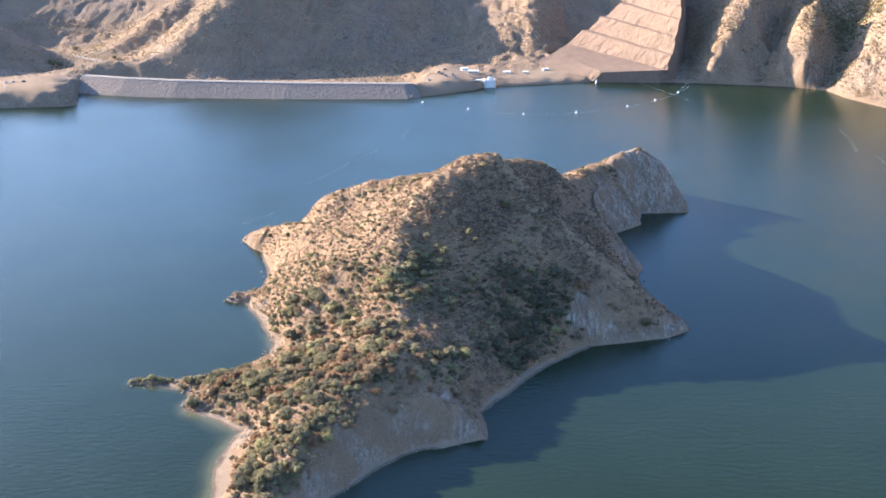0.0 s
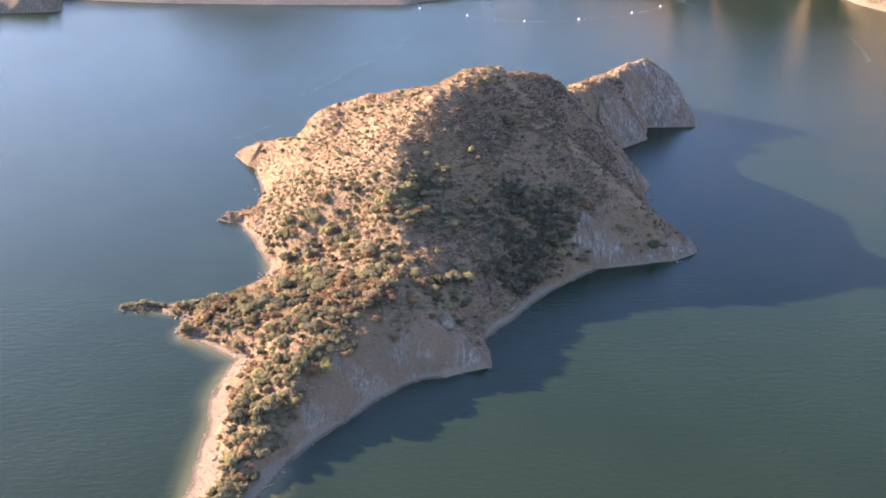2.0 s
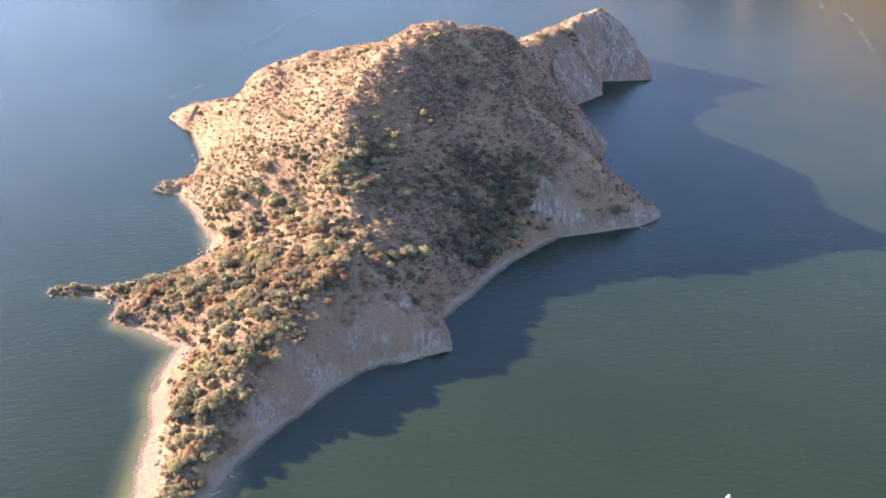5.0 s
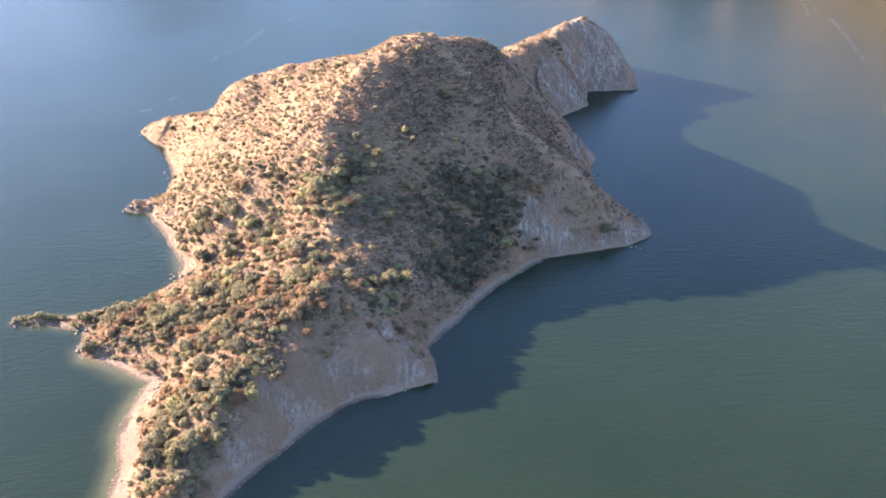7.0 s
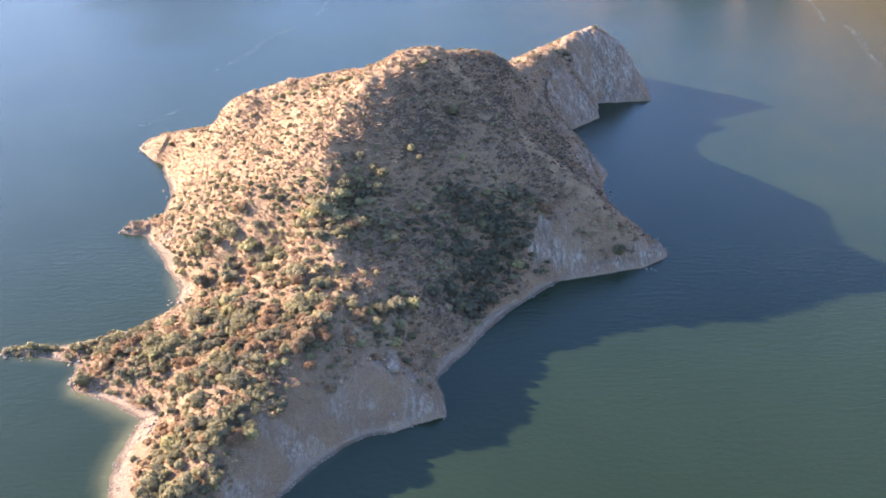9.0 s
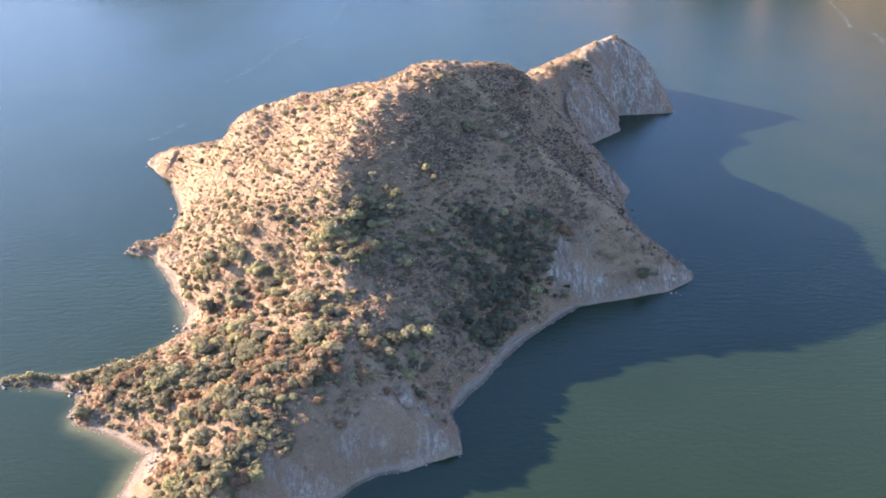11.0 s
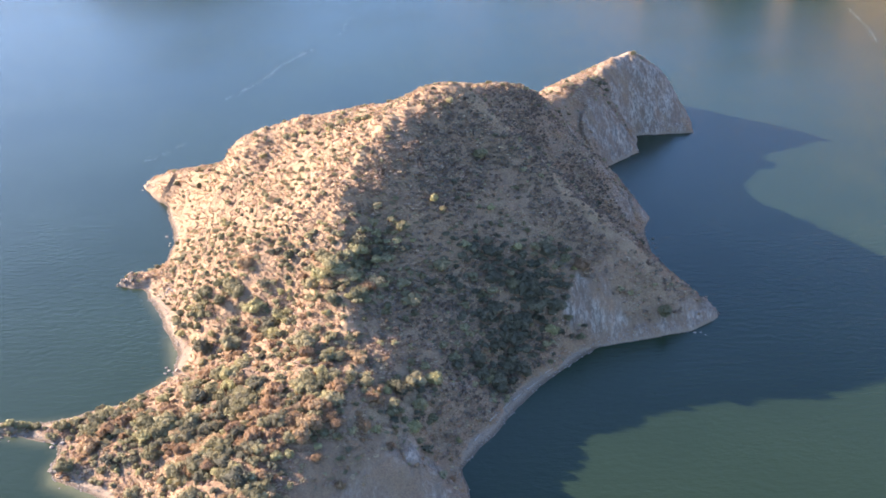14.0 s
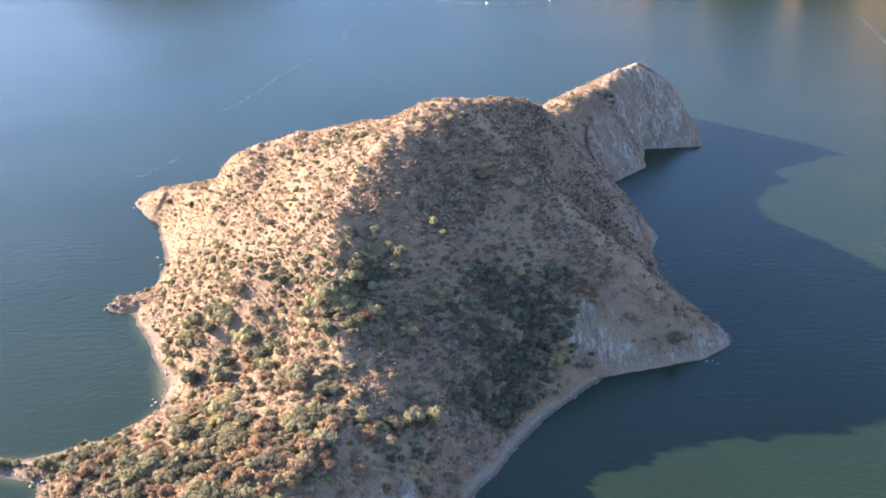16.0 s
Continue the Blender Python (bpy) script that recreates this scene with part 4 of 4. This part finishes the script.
for line, wide, count in ((((-100, 723), (-85, 752), (-71, 790), (-54, 822)), 2.2, 150), (((-85, 752), (-71, 790), (-54, 822)), 1.2, 120), (((-38, 854), (-29, 905)), 1.5, 60), (((-130, 631), (-111, 658)), 1.8, 40), (((354, 900), (350, 868), (344, 831), (338, 812)), 1.8, 220), (((330, 700), (338, 740), (347, 775), (350, 800)), 2.5, 260)):
    for _ in range(count):
        t = rng.uniform(0, len(line) - 1.001)
        a, b = np.array(line[int(t)]), np.array(line[int(t) + 1])
        p = a + (b - a) * (t % 1) + rng.normal(size=2) * wide * np.array((1, 0.4)) * (0.4 + 0.6 * math.sin(t * 5) ** 2)
        d = (b - a) / np.linalg.norm(b - a) * rng.uniform(0.3, 1.1)
        w = np.array((-d[1], d[0])) * rng.uniform(0.1, 0.25)
        V.append(np.array([(*(p - d), 0.02), (*(p + w), 0.03), (*(p + d), 0.02), (*(p - w), 0.03)]))
F = np.arange(len(V) * 4).reshape(-1, 4)
tagged(new("foam_streaks", mesh_of("foam_streaks", np.concatenate(V), F, FOAM)), "thin pale foam streaks drifting on the water", "foam", kind="stuff")

# ---- dam ----
dam = thing("dam", "long rockfill dam with grey riprap face", "dam", (-163, 1032, 0))
stations = np.array(thick(DAM_LINE, 1.3))
way = np.gradient(stations[:, :2], axis=0)
way /= np.linalg.norm(way, axis=1)[:, None]
back = np.c_[-way[:, 1], way[:, 0]]


def dam_grid(name, offs, mat, jitter):
    """A strip along the dam: each column is (metres back from the waterline, share of the crest's height, metres up)."""
    V = np.concatenate([np.c_[stations[:, :2] + back * o, stations[:, 2] * h + up] for o, h, up in offs])
    if jitter:
        V += np.c_[wobble(V[:, :2], 1.7, 3, 61), wobble(V[:, :2], 1.7, 3, 62), wobble(V[:, :2] + V[:, 2:] * 3, 1.6, 3, 63)] * jitter
    n = len(stations)
    i = (np.arange(len(offs) - 1)[:, None] * n + np.arange(n - 1)[None]).ravel()[:, None]
    V[:, :2] -= (-163, 1032)
    return part(name, mesh_of(name, V, np.c_[i, i + 1, i + n + 1, i + n], mat), dam)


dam_grid("riprap_face", [(-6 + 30 * t, -0.25 + 1.25 * t, 0) for t in np.linspace(0, 1, 30)], RIPRAP, 0.32)
dam_grid("crest_road", [(23.6, 1, -0.3), (24, 1, 0.12), (29, 1, 0.2), (34, 1, 0.12), (34.4, 1, -0.4)], ASPHALT, 0)
dam_grid("downstream_face", [(34, 1, -0.1), (44, 0.5, 0), (56, 0, -3)], RIPRAP, 0.4)
dam_grid("guard_rail", [(24.5, 1, 0.55), (24.6, 1, 0.85)], STEEL, 0)
bm = bmesh.new()
box(bm, (0.9, 0.5, 1.0), (0, 0, 0.5), 0, 0.06)
post_mesh = bm_mesh("post", bm, CONCRETE)
for i in range(10, len(stations) - 12, 3):
    ob = part("post", post_mesh, dam)
    p = stations[i]
    ob.location = (p[0] + back[i, 0] * 24.2 + 163, p[1] + back[i, 1] * 24.2 - 1032, p[2] + 0.05)
    ob.rotation_euler.z = math.atan2(way[i, 1], way[i, 0])

# ---- terraced cut and bench east of the dam ----
CUT_ROCK = earth_material("cut_slope_rock", (0.27, 0.18, 0.12), (0.35, 0.24, 0.165), (0.14, 0.095, 0.066), (0.3, 0.22, 0.16), SAND, 1.3)
rows = []
for k in range(len(TIER_EAST) - 1):
    a0, b0, a1, b1 = (np.array(p, float) for p in (TIER_WEST[k], TIER_EAST[k], TIER_WEST[k + 1], TIER_EAST[k + 1]))
    for share, rise in ((0.0, 0.0), (0.12, 0.2), (0.26, 0.4), (0.4, 0.62), (0.52, 0.82), (0.62, 0.97), (0.68, 1.0), (0.97, 0.985)):
        rows.append((a0 + (a1 - a0) * np.array((share, share, rise)), b0 + (b1 - b0) * np.array((share, share, rise))))
edge_w, edge_e = rows[0]
bench_front = (np.array((138.0, 1250, 14)), np.array((174.0, 1119.5, 11)))
bench = [(np.array((96.0, 1178, 2)), np.array((166.0, 1117, 2))), (np.array((104.0, 1192, 6)), np.array((168.0, 1118, 5))), (np.array((124.0, 1225, 11)), np.array((172.0, 1119, 9))), bench_front]
bench += [(bench_front[0] + (edge_w - bench_front[0]) * t, bench_front[1] + (edge_e - bench_front[1]) * t) for t in (0.05, 0.3, 0.6, 0.9)]
rows = bench + rows
NS = 150
V = np.concatenate([a + (b - a) * np.linspace(0, 1, NS)[:, None] for a, b in rows])
q = np.c_[V[:, 0] + V[:, 1] * 0.4, V[:, 2] * 0.2 + V[:, 1] * 0.9]
V[:, :2] += (wobble(q, 7, 5, 71, 0.7) * 2.2)[:, None] * np.array((0.9, 0.4))
V[:, 2] += wobble(V[:, :2], 8, 3, 72) * 0.7
east, nr = V.reshape(len(rows), NS, 3)[:, -1], len(rows)
foot = np.where(np.arange(nr)[:, None] < 8, east * np.array((1, 1, 0)) + np.array((1.5, -2.5, -1.5)), east * np.array((1, 1, 0.25)) + np.array((12, 10, -3)))
mid = east * 0.45 + foot * 0.55 + np.array((0.0, 0.0, -2.0))
W = np.concatenate([east, mid, foot])
west = V.reshape(nr, NS, 3)[:, 0]
U = np.concatenate([west + np.array((-14, 14, -26)), west])
i = (np.arange(nr - 1)[:, None] * NS + np.arange(NS - 1)[None]).ravel()[:, None]
fV = np.c_[i, i + 1, i + NS + 1, i + NS]
i = (np.arange(2)[:, None] * nr + np.arange(nr - 1)[None]).ravel()[:, None]
fW = np.c_[i, i + nr, i + nr + 1, i + 1] + len(V)
i = np.arange(nr - 1)[:, None]
fU = np.c_[i, i + nr, i + nr + 1, i + 1] + len(V) + len(W)
allV = np.concatenate([V, W, U])
front = V.reshape(nr, NS, 3)
tagged(new("ground_cut_slope", mesh_of("ground_cut_slope", allV, np.concatenate([fV, fW, fU]), CUT_ROCK, {"rock": np.full(len(allV), 0.15), "beach": np.zeros(len(allV)), "crest": np.zeros(len(allV))})), "terraced rock cut with level berms above a graded bench", "cut slope", kind="structure")

# ---- spillway, sheds and cars by the dam ----
gate = thing("spillway_gate", "white concrete spillway gate block at the waterline", "spillway", (50.5, 1092, 0), radians(8))
for name, size, at, mat in (("gate_wall", (10, 5, 9), (0, 0, 3.5), WHITE), ("side_wall", (15, 4, 6.5), (-12, 4, 3), CONCRETE), ("deck", (26, 6, 0.6), (-7, 3, 8.0), CONCRETE), ("pier", (1.2, 8, 11), (5.4, 0, 4), CONCRETE), ("pier", (1.2, 8, 11), (-5.4, 0, 4), CONCRETE), ("hoist_house", (4, 3, 2.6), (1, 2.5, 9.6), WHITE)):
    bm = bmesh.new()
    box(bm, size, at, 0, 0.12)
    part(name, bm_mesh(name, bm, mat), gate)
bm = bmesh.new()
for k in range(5):
    rod(bm, (-7 + k * 3.4 - 12, 0.2, 8.3), (-7 + k * 3.4 - 12, 0.2, 9.4), 0.07, 0.07)
rod(bm, (-20, 0.2, 9.4), (6, 0.2, 9.4), 0.07, 0.07)
part("railing", bm_mesh("railing", bm, STEEL), gate)


def shed(x, y, z, size, turn, label, roof_mat, wall_mat, windows=2):
    e = thing("shed", label, "building", (x, y, z), radians(turn), "low buildings by the dam")
    w, d, h = size
    bm = bmesh.new()
    box(bm, (w, d, h), (0, 0, h / 2 - 0.3), 0, 0.05)
    part("wall", bm_mesh("wall", bm, wall_mat), e)
    bm = bmesh.new()
    vs = box(bm, (w + 0.8, d + 0.8, 0.3), (0, 0, h - 0.1))
    for v in vs:
        if v.co.y > 0:
            v.co.z += 0.7
    part("roof", bm_mesh("roof", bm, roof_mat), e)
    for k in range(windows):
        bm = bmesh.new()
        box(bm, (1.2, 0.12, 0.9), (-w / 2 + (k + 0.7) * w / (windows + 0.4), -d / 2 - 0.03, h * 0.55))
        pane = part("window", bm_mesh("window", bm, GLASS), e)
        bm = bmesh.new()
        box(bm, (1.5, 0.2, 0.1), (-w / 2 + (k + 0.7) * w / (windows + 0.4), -d / 2 - 0.05, h * 0.55 - 0.5))
        part("sill", bm_mesh("sill", bm, CONCRETE), pane)
    bm = bmesh.new()
    box(bm, (0.12, 1.0, 2.0), (w / 2 + 0.03, 0, 0.75))
    part("door", bm_mesh("door", bm, STEEL), e)


shed(34, 1126, far_z(34, 1126), (12, 5, 2.8), -8, "cream low control building with a flat pale roof", CONCRETE, CONCRETE, 5)
shed(25, 1138, far_z(25, 1138), (8, 5, 3.0), 12, "small pale building beside the control house", CONCRETE, WHITE, 3)
shed(72, 1139, far_z(72, 1139), (8, 5, 1.6), 4, "low pale concrete store on the gravel flat", CONCRETE, CONCRETE, 1)
shed(93, 1143, far_z(93, 1143), (6, 4, 1.4), -12, "low pale concrete store on the gravel flat", CONCRETE, CONCRETE, 1)
shed(117, 1160, far_z(117, 1160), (7, 4, 1.5), 20, "low pale concrete store on the gravel flat", CONCRETE, CONCRETE, 1)
ramp_rail = thing("slipway_rail", "white inclined slipway rail on the bank", "slipway", (170, 1119, 0), radians(30))
bm = bmesh.new()
rod(bm, (-4, -3, -0.5), (3, 4, 8.5), 0.9, 0.9, 4)
part("beam", bm_mesh("beam", bm, WHITE), ramp_rail)
bm = bmesh.new()
rod(bm, (2.5, 3.5, 8), (4.5, 4.5, 0), 0.35, 0.35, 6)
part("strut", bm_mesh("strut", bm, STEEL), ramp_rail)


def car_parts(paint):
    bm = bmesh.new()
    box(bm, (4.4, 1.8, 0.75), (0, 0, 0.7), 0, 0.15)
    body = bm_mesh("body", bm, CAR_PAINT[paint])
    bm = bmesh.new()
    for v in box(bm, (2.4, 1.6, 0.6), (-0.2, 0, 1.35)):
        if v.co.z > 1.4:
            v.co.x = -0.2 + (v.co.x + 0.2) * 0.72
    return body, bm_mesh("cabin", bm, GLASS)


bm = bmesh.new()
bmesh.ops.create_cone(bm, cap_ends=True, segments=14, radius1=0.34, radius2=0.34, depth=0.24, matrix=Matrix.Rotation(radians(90), 4, "X"))
wheel_mesh = bm_mesh("wheel", bm, RUBBER)
bm = bmesh.new()
bmesh.ops.create_cone(bm, cap_ends=True, segments=10, radius1=0.2, radius2=0.2, depth=0.27, matrix=Matrix.Rotation(radians(90), 4, "X"))
rim_mesh = bm_mesh("rim", bm, STEEL)
CARS = {k: car_parts(k) for k in CAR_PAINT}
for x, y, turn, paint in ((-471, 1096, 10, "silver"), (-457, 1096.5, 8, "dark"), (-447, 1043.6, 20, "white"), (-440, 1045, 15, "silver"), (-430, 1046.5, 12, "dark"), (-14, 1082.6, 25, "white"), (-3.7, 1110, 30, "dark"), (-1, 1104, 28, "blue"), (3, 1128, 20, "dark"), (4.3, 1095, -20, "silver"), (14, 1091, 0, "white"), (11, 1101, 40, "silver")):
    e = thing("car", paint + " car parked on the gravel lot by the dam", "car", (x, y, far_z(x, y) + 0.05), radians(turn), "cars parked by the dam")
    part("body", CARS[paint][0], e)
    part("cabin", CARS[paint][1], e)
    for u in (-1.35, 1.35):
        for w in (-0.82, 0.82):
            wheel = part("wheel", wheel_mesh, e)
            wheel.location = (u, w, 0.34)
            part("rim", rim_mesh, wheel, "bright metal rim")

# Road in the valley below the dam
line = np.array(thick([(-560, 1372), (-533, 1345), (-500, 1308), (-475, 1285), (-440, 1252), (-409, 1230), (-392, 1212)], 6))
V = np.array([(x + s * 6 * 0.55, y + s * 6 * 0.8, far_z(x + s * 3.3, y + s * 4.8) + 0.35) for x, y in line for s in (-1, 0, 1)])
i = (np.arange(len(line) - 1)[:, None] * 3 + np.arange(2)[None]).ravel()[:, None]
tagged(new("road", mesh_of("road", V, np.c_[i, i + 3, i + 4, i + 1], ASPHALT)), "pale dirt road along the valley floor", "road", kind="structure")
for x, y, r in ((-456, 1200, 6.0), (-449, 1204, 4.5), (-476, 1333, 4.5), (-398, 1245, 4)):
    oak(x, y, far_z(x, y) - 0.2, r, "bright green tree on the valley floor below the dam")

# Brush on the far hills
def far_weight(q):
    w = 0.25 + wobble(q, 50, 4, 81) * 0.6 + near(q, [(450, 1140, 30, 1.6), (470, 1200, 40, 1.6), (340, 1150, 60, 0.5), (420, 1120, 60, 0.6), (440, 1170, 25, 1.4), (150, 1330, 40, 0.6), (-420, 1420, 60, 0.4), (290, 1190, 30, 0.3), (330, 1130, 35, 0.35), (395, 1110, 30, 0.4), (430, 1080, 30, 0.7), (-330, 1300, 90, 0.5), (-420, 1250, 50, 0.5)])
    d = shore_distance(FAR_SHORE, q)
    flat = near(q, [(-430, 1045, 60, 1), (-480, 1050, 60, 1), (0, 1085, 42, 1), (15, 1130, 35, 1), (110, 1130, 55, 1), (-200, 1075, 60, 1), (-300, 1080, 60, 1), (190, 1200, 75, 1.2), (230, 1260, 60, 1.2), (245, 1180, 60, 1.2)])
    return np.clip(w * 0.8, 0, 1) * (d > 5) * ~inside(LAKE, q) * np.clip(1 - 1.7 * flat, 0, 1)


FARB = spread(rng, 13000, far_weight, 2.4, (-580, 980), (560, 1460))
FARB = np.r_[FARB, spread(rng, 5000, lambda q: np.clip(0.5 + wobble(q, 25, 4, 85) * 1.6, 0.05, 1) * (shore_distance(FAR_SHORE, q) > 4) * ~inside(LAKE, q), 1.8, (275, 985), (540, 1230))]
fz = np.array([far_z(x, y) for x, y in FARB])
green = rng.random(len(FARB)) < 0.35 + 0.6 * near(FARB, [(455, 1160, 60, 1)])
for k, s, text in (("green", green, "scattered dark green bushes on the far hills"), ("straw", ~green, "scattered dry bushes on the far hills")):
    r = rng.uniform(0.7, 1.9, s.sum()) + 1.6 * near(FARB[s], [(455, 1150, 55, 1)]) * rng.random(s.sum())
    tagged(mass("far_brush_" + k, LEAF_MASS[k], tuft, np.c_[FARB[s], fz[s] - 0.2], r, r * 0.9, rng), text, "brush", kind="stuff")
